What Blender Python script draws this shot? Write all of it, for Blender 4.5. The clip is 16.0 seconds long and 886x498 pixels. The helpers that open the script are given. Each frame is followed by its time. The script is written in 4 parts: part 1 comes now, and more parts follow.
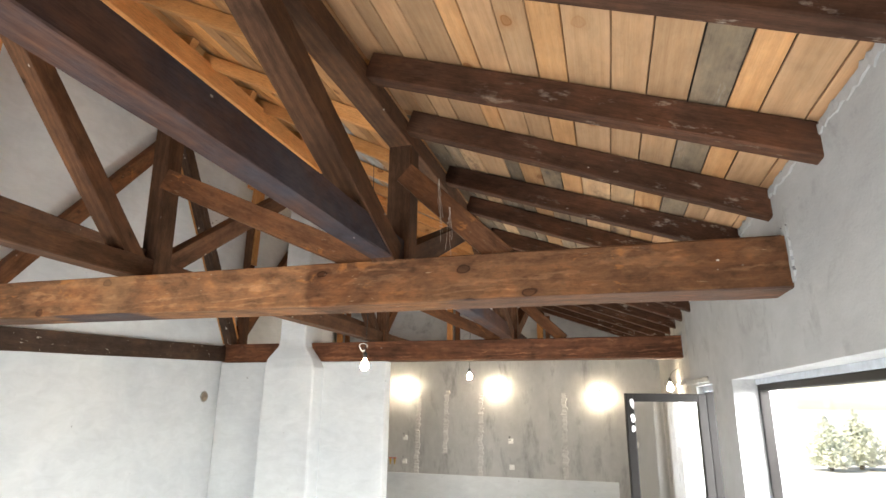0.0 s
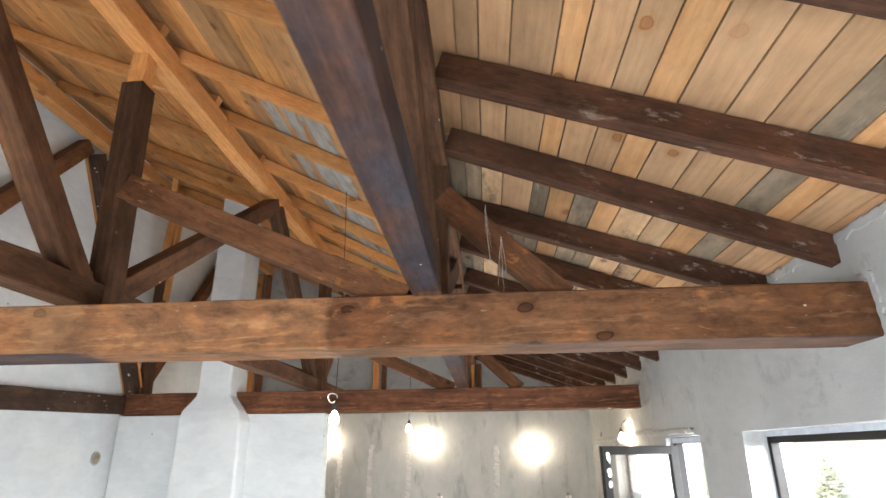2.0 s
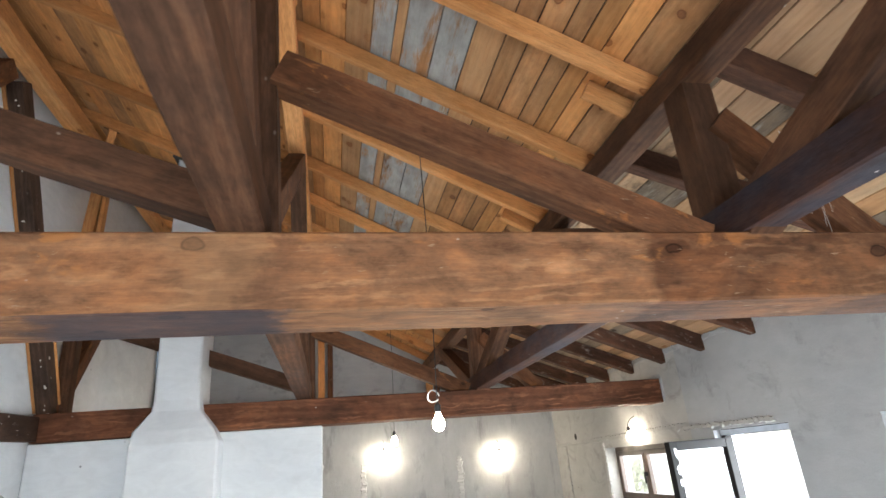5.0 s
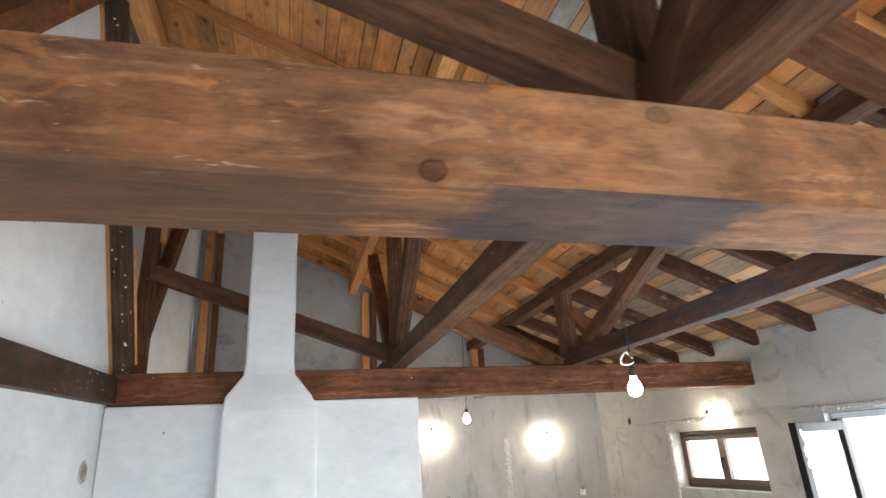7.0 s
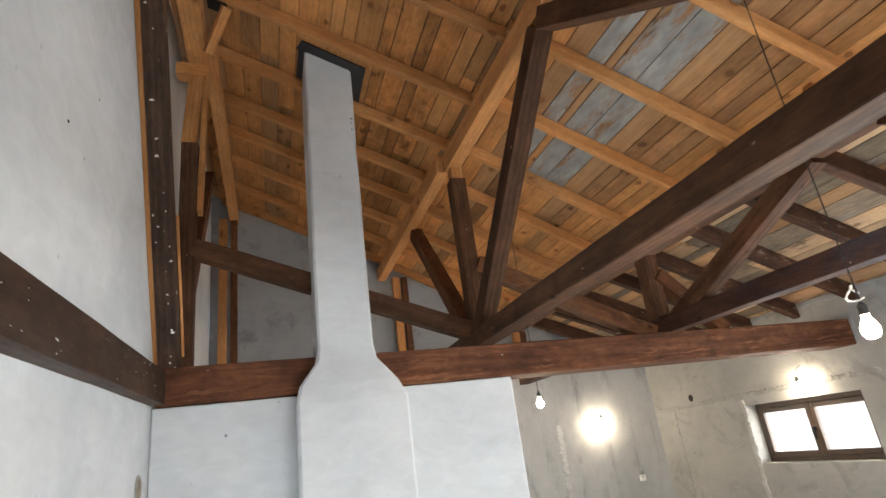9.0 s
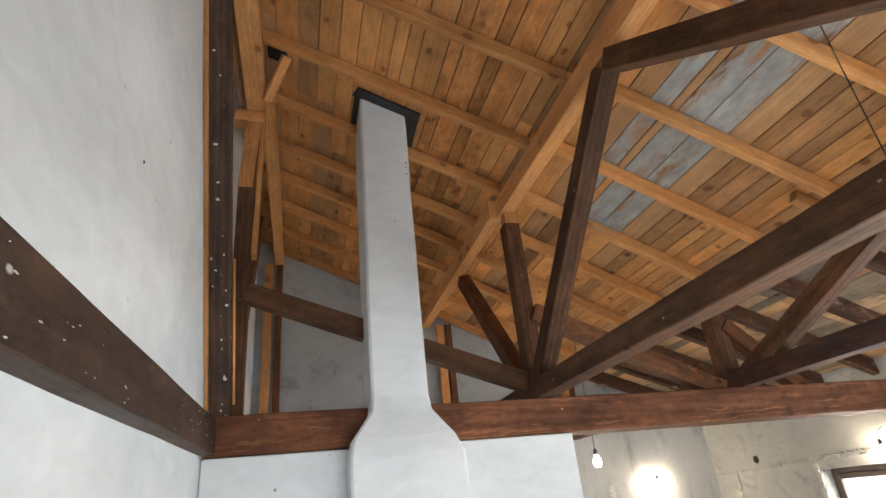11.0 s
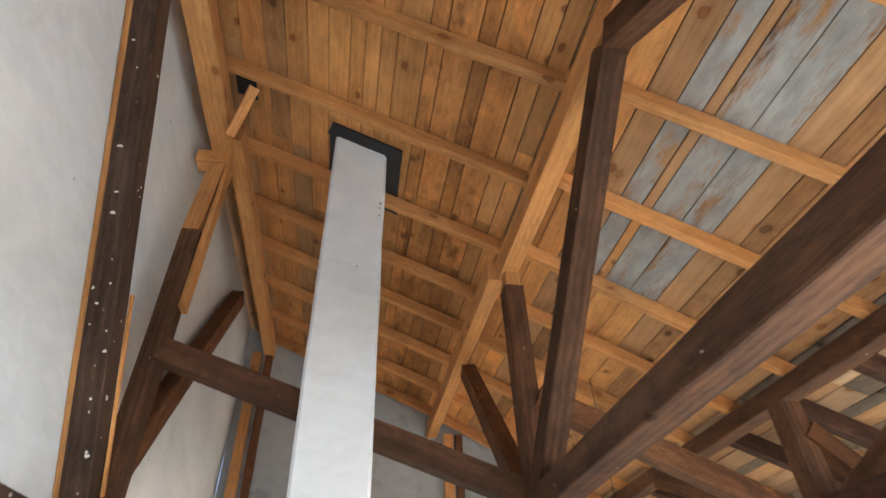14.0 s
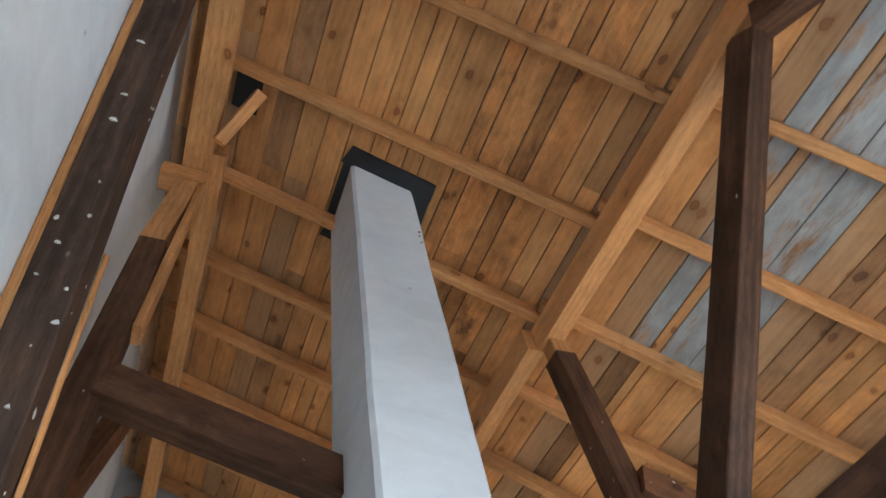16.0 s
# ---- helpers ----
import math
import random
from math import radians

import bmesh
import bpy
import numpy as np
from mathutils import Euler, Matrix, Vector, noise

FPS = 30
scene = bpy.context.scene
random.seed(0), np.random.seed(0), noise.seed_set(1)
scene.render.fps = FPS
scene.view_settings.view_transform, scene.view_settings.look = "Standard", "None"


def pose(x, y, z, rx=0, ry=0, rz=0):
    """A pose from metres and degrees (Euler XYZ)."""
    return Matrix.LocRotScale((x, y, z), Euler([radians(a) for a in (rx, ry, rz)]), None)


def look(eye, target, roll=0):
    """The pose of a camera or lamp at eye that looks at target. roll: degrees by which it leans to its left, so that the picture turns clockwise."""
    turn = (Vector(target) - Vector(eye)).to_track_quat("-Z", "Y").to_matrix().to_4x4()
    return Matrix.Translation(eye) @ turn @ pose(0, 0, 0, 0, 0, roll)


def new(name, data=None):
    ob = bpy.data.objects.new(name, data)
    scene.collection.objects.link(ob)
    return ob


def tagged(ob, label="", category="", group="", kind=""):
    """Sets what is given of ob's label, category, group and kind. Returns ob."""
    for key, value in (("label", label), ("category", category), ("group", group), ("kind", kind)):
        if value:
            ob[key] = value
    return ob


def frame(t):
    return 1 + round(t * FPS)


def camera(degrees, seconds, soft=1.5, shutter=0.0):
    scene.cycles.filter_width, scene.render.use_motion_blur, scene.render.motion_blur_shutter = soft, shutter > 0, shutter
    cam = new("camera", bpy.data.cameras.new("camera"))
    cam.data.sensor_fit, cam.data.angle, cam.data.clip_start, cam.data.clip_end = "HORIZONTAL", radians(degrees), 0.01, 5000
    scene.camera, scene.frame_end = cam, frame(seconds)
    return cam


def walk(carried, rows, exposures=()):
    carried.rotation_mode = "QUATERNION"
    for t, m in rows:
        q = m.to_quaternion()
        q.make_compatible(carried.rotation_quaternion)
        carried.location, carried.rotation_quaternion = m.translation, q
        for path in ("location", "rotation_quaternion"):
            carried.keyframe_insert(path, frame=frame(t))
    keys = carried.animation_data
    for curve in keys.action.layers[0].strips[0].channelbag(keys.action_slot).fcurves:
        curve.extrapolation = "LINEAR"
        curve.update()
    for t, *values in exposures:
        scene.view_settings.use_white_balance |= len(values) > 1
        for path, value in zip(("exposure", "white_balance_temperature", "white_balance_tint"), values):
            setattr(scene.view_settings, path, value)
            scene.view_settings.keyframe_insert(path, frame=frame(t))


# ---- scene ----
cam = camera(76.5, 16.0, 1.5, 0.35)
PATH = [
    (0, (-0.155, -0.657, 1.951), (-0.692, 1.196, 2.477), 0.6),
    (0.5, (-0.267, -0.675, 1.963), (-0.69, 1.203, 2.504), 0.6),
    (1, (-0.447, -0.575, 1.982), (-0.754, 1.306, 2.589), -0.7),
    (1.5, (-0.689, -0.42, 2.004), (-0.981, 1.445, 2.667), -0.8),
    (2, (-1.028, -0.392, 2.005), (-1.162, 1.483, 2.688), -0.6),
    (2.5, (-1.339, -0.266, 2.01), (-1.318, 1.615, 2.688), -1.8),
    (3, (-1.597, -0.003, 2.017), (-1.522, 1.867, 2.725), -4.5),
    (3.2, (-1.713, 0.015, 2.017), (-1.634, 1.887, 2.717), -3.9),
    (5.3, (-2.907, 0.621, 2.025), (-2.454, 2.433, 2.741), -3.5),
    (5.5, (-3.003, 0.682, 2.017), (-2.525, 2.487, 2.733), -2.6),
    (6, (-3.279, 0.914, 1.994), (-2.794, 2.716, 2.712), -3.1),
    (6.5, (-3.561, 1.07, 1.976), (-3.111, 2.886, 2.681), -2.9),
    (7, (-3.884, 1.181, 1.987), (-3.386, 2.996, 2.665), -3.4),
    (7.5, (-4.1, 1.442, 1.954), (-3.603, 3.254, 2.637), -3.6),
    (8, (-4.255, 1.717, 1.924), (-3.762, 3.522, 2.629), -4.3),
    (8.5, (-4.478, 1.907, 1.946), (-3.877, 3.687, 2.631), -6.0),
    (9, (-4.562, 2.119, 1.98), (-3.967, 3.906, 2.654), -7.4),
    (9.5, (-4.591, 2.268, 2.008), (-4.067, 4.072, 2.694), -7.0),
    (10, (-4.613, 2.312, 2.009), (-4.14, 4.073, 2.832), -6.8),
    (10.2, (-4.637, 2.307, 2.061), (-4.202, 4.061, 2.918), -6.6),
    (12.3, (-4.71, 2.252, 1.981), (-4.11, 3.981, 2.788), -4.0),
    (12.5, (-4.62, 2.293, 1.98), (-4.026, 4.016, 2.803), -3.8),
    (13, (-4.192, 2.529, 1.969), (-3.723, 4.262, 2.85), -3.4),
    (13.5, (-4.051, 2.78, 1.903), (-3.697, 4.463, 2.923), -1.4),
    (14, (-4.019, 3.202, 2.03), (-3.733, 4.747, 3.267), -1.9),
    (14.5, (-4.057, 3.671, 2.041), (-3.813, 5.101, 3.417), -5.9),
    (15, (-4.332, 4.033, 2.017), (-4.017, 5.306, 3.527), -8.9),
    (15.5, (-4.6, 4.334, 2.061), (-4.045, 5.434, 3.636), -16.7),
    (16, (-4.76, 4.551, 2.075), (-4.089, 5.486, 3.71), -16.8),
]
walk(cam, [(t, look(eye, target, roll)) for t, eye, target, roll in PATH], [(0, 1.62, 7200, 10), (1, 1.6, 7000, 10), (1.5, 1.76, 6850, 9), (2, 1.72, 6750, 9), (2.5, 1.62, 6700, 9), (5.5, 1.62, 6400, 9), (6.5, 1.65, 6500, 10), (7.5, 1.67, 6600, 10), (9, 1.58, 6800, 10), (10, 1.66, 6700, 9), (12.5, 1.84, 6800, 9), (13.5, 1.8, 6800, 9), (14, 2.1, 6800, 10), (14.5, 2.06, 6500, 9), (15, 2.0, 6250, 8), (16, 1.92, 5900, 6)])


# ---- world, light ----
world = bpy.data.worlds.new("world")
scene.world = world
world.use_nodes = True
wn = world.node_tree.nodes
sky = wn.new("ShaderNodeTexSky")
sky.sky_type, sky.sun_disc = "NISHITA", False
sky.sun_elevation, sky.sun_rotation = radians(58), radians(243)
wn["Background"].inputs["Strength"].default_value = 0.15
world.node_tree.links.new(sky.outputs[0], wn["Background"].inputs[0])
sun = new("sun", bpy.data.lights.new("sun", "SUN"))
sun.data.energy, sun.data.angle, sun.data.color = 4.0, radians(1), (1.0, 0.95, 0.88)
sun.matrix_world = look((-20, -10, 36), (0, 0, 0))


def window_light(x, y, z, wide, high, watts, target):
    lamp = new("daylight", bpy.data.lights.new("daylight", "AREA"))
    lamp.data.shape, lamp.data.size, lamp.data.size_y = "RECTANGLE", wide, high
    lamp.data.energy, lamp.data.color = watts, (0.88, 0.945, 1.0)
    lamp.matrix_world = look((x, y, z), target)
    return lamp


# daylight in the openings of the right-hand wall
window_light(1.5, 2.3, 2.55, 2.6, 1.1, 430, (-3.2, 2.5, 0.3))
window_light(1.05, 4.9, 1.0, 1.5, 2.4, 75, (-3, 4.9, 1.0))
window_light(1.0, 6.88, 1.74, 1.6, 0.9, 20, (-3, 6.88, 1.3))
# daylight of the wide terrace opening behind the walk
window_light(-2.4, -2.62, 1.0, 3.6, 1.8, 125, (-2.4, 1.2, -2.2))


# ---- materials ----
def shader(name):
    m = bpy.data.materials.new(name)
    m.use_nodes = True
    nt = m.node_tree
    return m, nt, nt.nodes["Principled BSDF"]


def node(nt, kind, **ins):
    n = nt.nodes.new(kind)
    for key, value in ins.items():
        n.inputs[key.replace("_", " ")].default_value = value
    return n


def ramp(nt, source, stops):
    n = nt.nodes.new("ShaderNodeValToRGB")
    e = n.color_ramp.elements
    while len(e) < len(stops):
        e.new(0.5)
    for el, (p, c) in zip(e, stops):
        el.position, el.color = p, (*c, 1)
    nt.links.new(source, n.inputs[0])
    return n.outputs[0]


def mix(nt, a, b, fac, mode="MIX"):
    n = nt.nodes.new("ShaderNodeMix")
    n.data_type, n.blend_type = "RGBA", mode
    for sock, v in ((n.inputs[0], fac), (n.inputs[6], a), (n.inputs[7], b)):
        if isinstance(v, (int, float)):
            sock.default_value = v
        elif isinstance(v, tuple):
            sock.default_value = (*v, 1)
        else:
            nt.links.new(v, sock)
    return n.outputs[2]


def bump(nt, bsdf, height, strength, distance):
    b = node(nt, "ShaderNodeBump", Strength=strength, Distance=distance)
    nt.links.new(height, b.inputs["Height"])
    nt.links.new(b.outputs[0], bsdf.inputs["Normal"])


def grain_coords(nt):
    """Object coordinates, shifted by a random amount for each object; local x runs with the grain."""
    tc = nt.nodes.new("ShaderNodeTexCoord")
    info = nt.nodes.new("ShaderNodeObjectInfo")
    mul = nt.nodes.new("ShaderNodeVectorMath")
    mul.operation = "MULTIPLY_ADD"
    mul.inputs[1].default_value = (37.0, 19.0, 53.0)
    nt.links.new(info.outputs["Random"], mul.inputs[0])
    nt.links.new(tc.outputs["Object"], mul.inputs[2])
    return mul.outputs[0], info.outputs["Random"]


def scaled(nt, vec, s):
    mp = nt.nodes.new("ShaderNodeMapping")
    mp.inputs["Scale"].default_value = s
    nt.links.new(vec, mp.inputs[0])
    return mp.outputs[0]


def noise_tex(nt, vec, scale, detail=4.0, rough=0.55, dist=0.0):
    n = node(nt, "ShaderNodeTexNoise", Scale=scale, Detail=detail, Roughness=rough, Distortion=dist)
    nt.links.new(vec, n.inputs["Vector"])
    return n.outputs["Fac"]


def wood(name, dark, mid, light, rough=0.6, knots=(0.05, 0.02, 0.01), knot_size=0.035, spread=0.25, dirt=None, dirt_amount=0.0, relief=0.3, dirt_scale=2.2, flecks=0.0, ring=0.15, extra=None, mould=False, mottle=0.0, lines=0.0, gloss=0.14, flat=False, paint=None, scratches=0.0, coarse=False, planed=False, patches=()):
    """Timber with streaks along local x, blotches, knots, stains and pale flecks; every piece differs a little."""
    m, nt, bs = shader(name)
    vec, rnd = grain_coords(nt)
    streak = noise_tex(nt, scaled(nt, vec, (0.45, 9.0, 9.0)), 1.6, 4, 0.6, 0.5)
    fibre = noise_tex(nt, scaled(nt, vec, (6.0, 70.0, 70.0)), 2.0, 4, 0.65)
    blotch = noise_tex(nt, scaled(nt, vec, (1.0, 2.6, 2.6)), 1.5, 6, 0.62)
    warp = node(nt, "ShaderNodeTexWave", Scale=5.0, Distortion=7.0, Detail=3.0, Detail_Scale=0.8)
    warp.bands_direction = "Y"
    nt.links.new(scaled(nt, vec, (0.3, 1.6, 1.1)), warp.inputs["Vector"])
    a = mix(nt, streak, fibre, 0.12 if planed else 0.3)
    a = mix(nt, a, warp.outputs["Fac"], ring)
    col = ramp(nt, a, [(0.3, dark), (0.5, mid), (0.72, light)])
    col = mix(nt, col, ramp(nt, blotch, [(0.28, tuple(0.5 * c for c in mid)), (0.5, mid), (0.75, light)]), 0.5)
    if lines:
        # thin wavy growth lines, broken up
        rings = node(nt, "ShaderNodeTexWave", Scale=17.0, Distortion=6.0, Detail=4.0, Detail_Scale=1.1)
        rings.wave_type, rings.rings_direction = "RINGS", "X"
        pith = nt.nodes.new("ShaderNodeMapping")
        pith.inputs["Location"].default_value, pith.inputs["Rotation"].default_value = (0.0, 0.03, 0.02), (0.0, 0.035, -0.045)
        pith.inputs["Scale"].default_value = (0.35, 1.0, 1.0)
        tcp = nt.nodes.new("ShaderNodeTexCoord")
        nt.links.new(tcp.outputs["Object"], pith.inputs[0])
        nt.links.new(pith.outputs[0], rings.inputs["Vector"])
        where = ramp(nt, noise_tex(nt, scaled(nt, vec, (1.0, 3.0, 3.0)), 3.0, 4, 0.6), [(0.45, (0, 0, 0)), (0.65, (1, 1, 1))])
        thin = mix(nt, ramp(nt, rings.outputs["Fac"], [(0.6, (0, 0, 0)), (0.95, (1, 1, 1))]), where, 1.0, "MULTIPLY")
        fade = nt.nodes.new("ShaderNodeMath")
        fade.operation = "MULTIPLY"
        fade.inputs[1].default_value = lines
        nt.links.new(thin, fade.inputs[0])
        col = mix(nt, col, tuple(min(1.0, 1.25 * c) for c in light), fade.outputs[0])
    # knots: a dark eye with a darker rim and a soft warm halo
    vor = node(nt, "ShaderNodeTexVoronoi", Scale=3.3 if flat else 5.0, Randomness=1.0)
    vor.voronoi_dimensions = "2D" if flat else "3D"
    wav = nt.nodes.new("ShaderNodeVectorMath")
    wav.operation = "MULTIPLY_ADD"
    wav.inputs[1].default_value = (0.05, 0.05, 0.05)
    nt.links.new(noise_tex(nt, vec, 7.0, 3), wav.inputs[0])
    nt.links.new(scaled(nt, vec, (0.75, 1.0, 0.0) if flat else (0.6, 1.0, 1.0)), wav.inputs[2])
    nt.links.new(wav.outputs[0], vor.inputs["Vector"])
    knot_size = 0.8 * knot_size if flat else 1.5 * knot_size
    k = ramp(nt, vor.outputs["Distance"], [(0.0, (0.75, 0.75, 0.75)), (knot_size, (0.7, 0.7, 0.7)), (knot_size * 1.25, (1, 1, 1)), (knot_size * 1.55, (0.3, 0.3, 0.3)), (knot_size * 3.2, (0, 0, 0))])
    pick = ramp(nt, vor.outputs["Color"], [(0.46, (0, 0, 0)), (0.55, (1, 1, 1))])
    col = mix(nt, col, knots, mix(nt, k, pick, 1.0, "MULTIPLY"))
    tone = ramp(nt, rnd, [(0.0, (1 - spread,) * 3), (0.5, (1.0, 1.0, 1.0)), (1.0, (1 + spread * 0.6, 1 + spread * 0.45, 1 + spread * 0.3))])
    col = mix(nt, col, tone, 1.0, "MULTIPLY")
    if dirt:
        d = noise_tex(nt, scaled(nt, vec, (0.8, 1.6, 1.6)), dirt_scale, 7, 0.68)
        col = mix(nt, col, dirt, ramp(nt, d, [(0.62 - dirt_amount, (0, 0, 0)), (0.74 - dirt_amount, (0.85, 0.85, 0.85))]))
    if extra:
        # a stretch along the piece stained darker, its first end darker too: from, to, colour
        sep = nt.nodes.new("ShaderNodeSeparateXYZ")
        tc = nt.nodes.new("ShaderNodeTexCoord")
        nt.links.new(tc.outputs["Object"], sep.inputs[0])
        wob = nt.nodes.new("ShaderNodeMath")
        wob.operation = "MULTIPLY_ADD"
        wob.inputs[1].default_value = 0.12
        nt.links.new(noise_tex(nt, tc.outputs["Object"], 9.0, 4), wob.inputs[0])
        nt.links.new(sep.outputs[0], wob.inputs[2])
        span = nt.nodes.new("ShaderNodeMath")
        span.operation = "DIVIDE"
        span.inputs[1].default_value = 8.0
        nt.links.new(wob.outputs[0], span.inputs[0])
        x0, x1, x2, shade = extra
        col = mix(nt, col, shade, ramp(nt, span.outputs[0], [(0.0, (0.55, 0.55, 0.55)), (0.14, (0.5, 0.5, 0.5)), (0.25, (0, 0, 0)), (x0 / 8, (0, 0, 0)), (x0 / 8 + 0.001, (0.85, 0.85, 0.85)), (x1 / 8, (0.3, 0.3, 0.3)), (x2 / 8, (0.6, 0.6, 0.6))]), "MULTIPLY")
    if mould:
        # pale mould that gathers towards one end of the piece
        sep2 = nt.nodes.new("ShaderNodeSeparateXYZ")
        tc2 = nt.nodes.new("ShaderNodeTexCoord")
        nt.links.new(tc2.outputs["Object"], sep2.inputs[0])
        near = ramp(nt, sep2.outputs[0], [(0.0, (0, 0, 0)), (0.55, (0.15, 0.15, 0.15)), (1.0, (1, 1, 1))])
        spots = ramp(nt, noise_tex(nt, scaled(nt, vec, (1.5, 4.0, 4.0)), 4.0, 6, 0.7), [(0.58, (0, 0, 0)), (0.69, (0.7, 0.7, 0.7))])
        col = mix(nt, col, (0.36, 0.33, 0.3), mix(nt, near, spots, 1.0, "MULTIPLY"))
    if mottle:
        # dark and orange cloudy patches where the old stain wore off
        p1 = noise_tex(nt, scaled(nt, vec, (1.0, 1.5, 1.5)), 3.2, 8, 0.68, 0.3)
        p2 = noise_tex(nt, scaled(nt, vec, (1.0, 2.4, 2.4)), 8.0, 7, 0.72, 0.2)
        col = mix(nt, col, ramp(nt, p1, [(0.3, (0.38, 0.36, 0.38)), (0.48, (0.9, 0.9, 0.9)), (0.68, (1.5, 1.32, 1.12))]), mottle, "MULTIPLY")
        col = mix(nt, col, ramp(nt, p2, [(0.32, (0.5, 0.48, 0.48)), (0.5, (1, 1, 1)), (0.7, (1.35, 1.25, 1.12))]), mottle, "MULTIPLY")
    if paint:
        # worn paint or lime that still sticks in patches along the grain: colour, how much is left
        tint, kept, crisp = paint
        coat = mix(nt, noise_tex(nt, scaled(nt, vec, (0.7, 2.6, 0.0) if coarse else (1.3, 5.0, 0.0)), 2.6, 8, 0.68, 0.2), fibre, 0.22)
        cloud = noise_tex(nt, scaled(nt, vec, (1.0, 2.0, 1.0)), 6.0, 5, 0.6)
        shade = ramp(nt, cloud, [(0.3, tuple(0.62 * c for c in tint)), (0.65, tint)])
        col = mix(nt, col, shade, ramp(nt, coat, [(0.6 - kept, (0, 0, 0)), (0.6 - kept + crisp, (0.95, 0.95, 0.95))]))
    if scratches:
        # short pale scrapes and dents on handled faces
        sc = noise_tex(nt, scaled(nt, vec, (9.0, 55.0, 55.0)), 1.6, 3, 0.6, 0.6)
        area = ramp(nt, noise_tex(nt, vec, 2.1, 4), [(0.46, (0, 0, 0)), (0.6, (1, 1, 1))])
        cut = mix(nt, ramp(nt, sc, [(0.665, (0, 0, 0)), (0.7, (scratches,) * 3)]), area, 1.0, "MULTIPLY")
        col = mix(nt, col, (0.5, 0.37, 0.25), cut)
        worn = ramp(nt, noise_tex(nt, scaled(nt, vec, (1.0, 2.2, 2.2)), 5.5, 6, 0.62, 0.4), [(0.6, (0, 0, 0)), (0.66, (0.55, 0.55, 0.55))])
        col = mix(nt, col, (0.42, 0.17, 0.05), mix(nt, worn, area, 1.0, "MULTIPLY"))
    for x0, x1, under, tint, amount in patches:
        # a worn, painted or merely darker stretch with ragged ends, on the front or on the underside
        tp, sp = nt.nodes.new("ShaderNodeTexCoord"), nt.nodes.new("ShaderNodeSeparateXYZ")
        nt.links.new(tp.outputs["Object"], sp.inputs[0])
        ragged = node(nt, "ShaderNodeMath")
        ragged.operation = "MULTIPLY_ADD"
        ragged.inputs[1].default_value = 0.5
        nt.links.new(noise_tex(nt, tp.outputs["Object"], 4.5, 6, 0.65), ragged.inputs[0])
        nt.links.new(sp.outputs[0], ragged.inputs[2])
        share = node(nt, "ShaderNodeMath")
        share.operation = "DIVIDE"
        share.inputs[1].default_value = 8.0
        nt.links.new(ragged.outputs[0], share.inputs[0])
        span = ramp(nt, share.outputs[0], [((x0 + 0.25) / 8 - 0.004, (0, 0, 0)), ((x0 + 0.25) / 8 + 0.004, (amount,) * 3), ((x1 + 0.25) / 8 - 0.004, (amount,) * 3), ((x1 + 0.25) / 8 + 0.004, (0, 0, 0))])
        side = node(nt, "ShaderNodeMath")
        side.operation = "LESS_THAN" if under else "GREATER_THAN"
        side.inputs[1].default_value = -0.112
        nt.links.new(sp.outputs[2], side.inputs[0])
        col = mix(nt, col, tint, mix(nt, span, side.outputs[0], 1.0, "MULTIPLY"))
    if flecks:
        v2 = node(nt, "ShaderNodeTexVoronoi", Scale=flecks, Randomness=1.0)
        nt.links.new(scaled(nt, vec, (0.6, 1.0, 1.0)), v2.inputs["Vector"])
        patchy = noise_tex(nt, vec, 2.5, 2)
        spot = mix(nt, ramp(nt, v2.outputs["Distance"], [(0.035, (1, 1, 1)), (0.07, (0, 0, 0))]), ramp(nt, patchy, [(0.5, (0, 0, 0)), (0.6, (1, 1, 1))]), 1.0, "MULTIPLY")
        col = mix(nt, col, (0.5, 0.47, 0.43), spot)
    fine = noise_tex(nt, scaled(nt, vec, (3.0, 110.0, 110.0) if flat else (9.0, 110.0, 110.0)), 1.7, 5, 0.7)
    col = mix(nt, col, ramp(nt, fine, [(0.32, (0.9, 0.885, 0.87) if flat or planed else (0.72, 0.7, 0.68)), (0.5, (1, 1, 1)), (0.68, (1.05, 1.05, 1.04) if flat or planed else (1.17, 1.16, 1.14))]), 1.0, "MULTIPLY")
    nt.links.new(col, bs.inputs["Base Color"])
    bs.inputs["Specular IOR Level"].default_value = gloss
    nt.links.new(ramp(nt, blotch, [(0.3, (rough - 0.1,) * 3), (0.7, (rough + 0.15,) * 3)]), bs.inputs["Roughness"])
    bump(nt, bs, mix(nt, fibre, streak, 0.3), relief, 0.004)
    return m


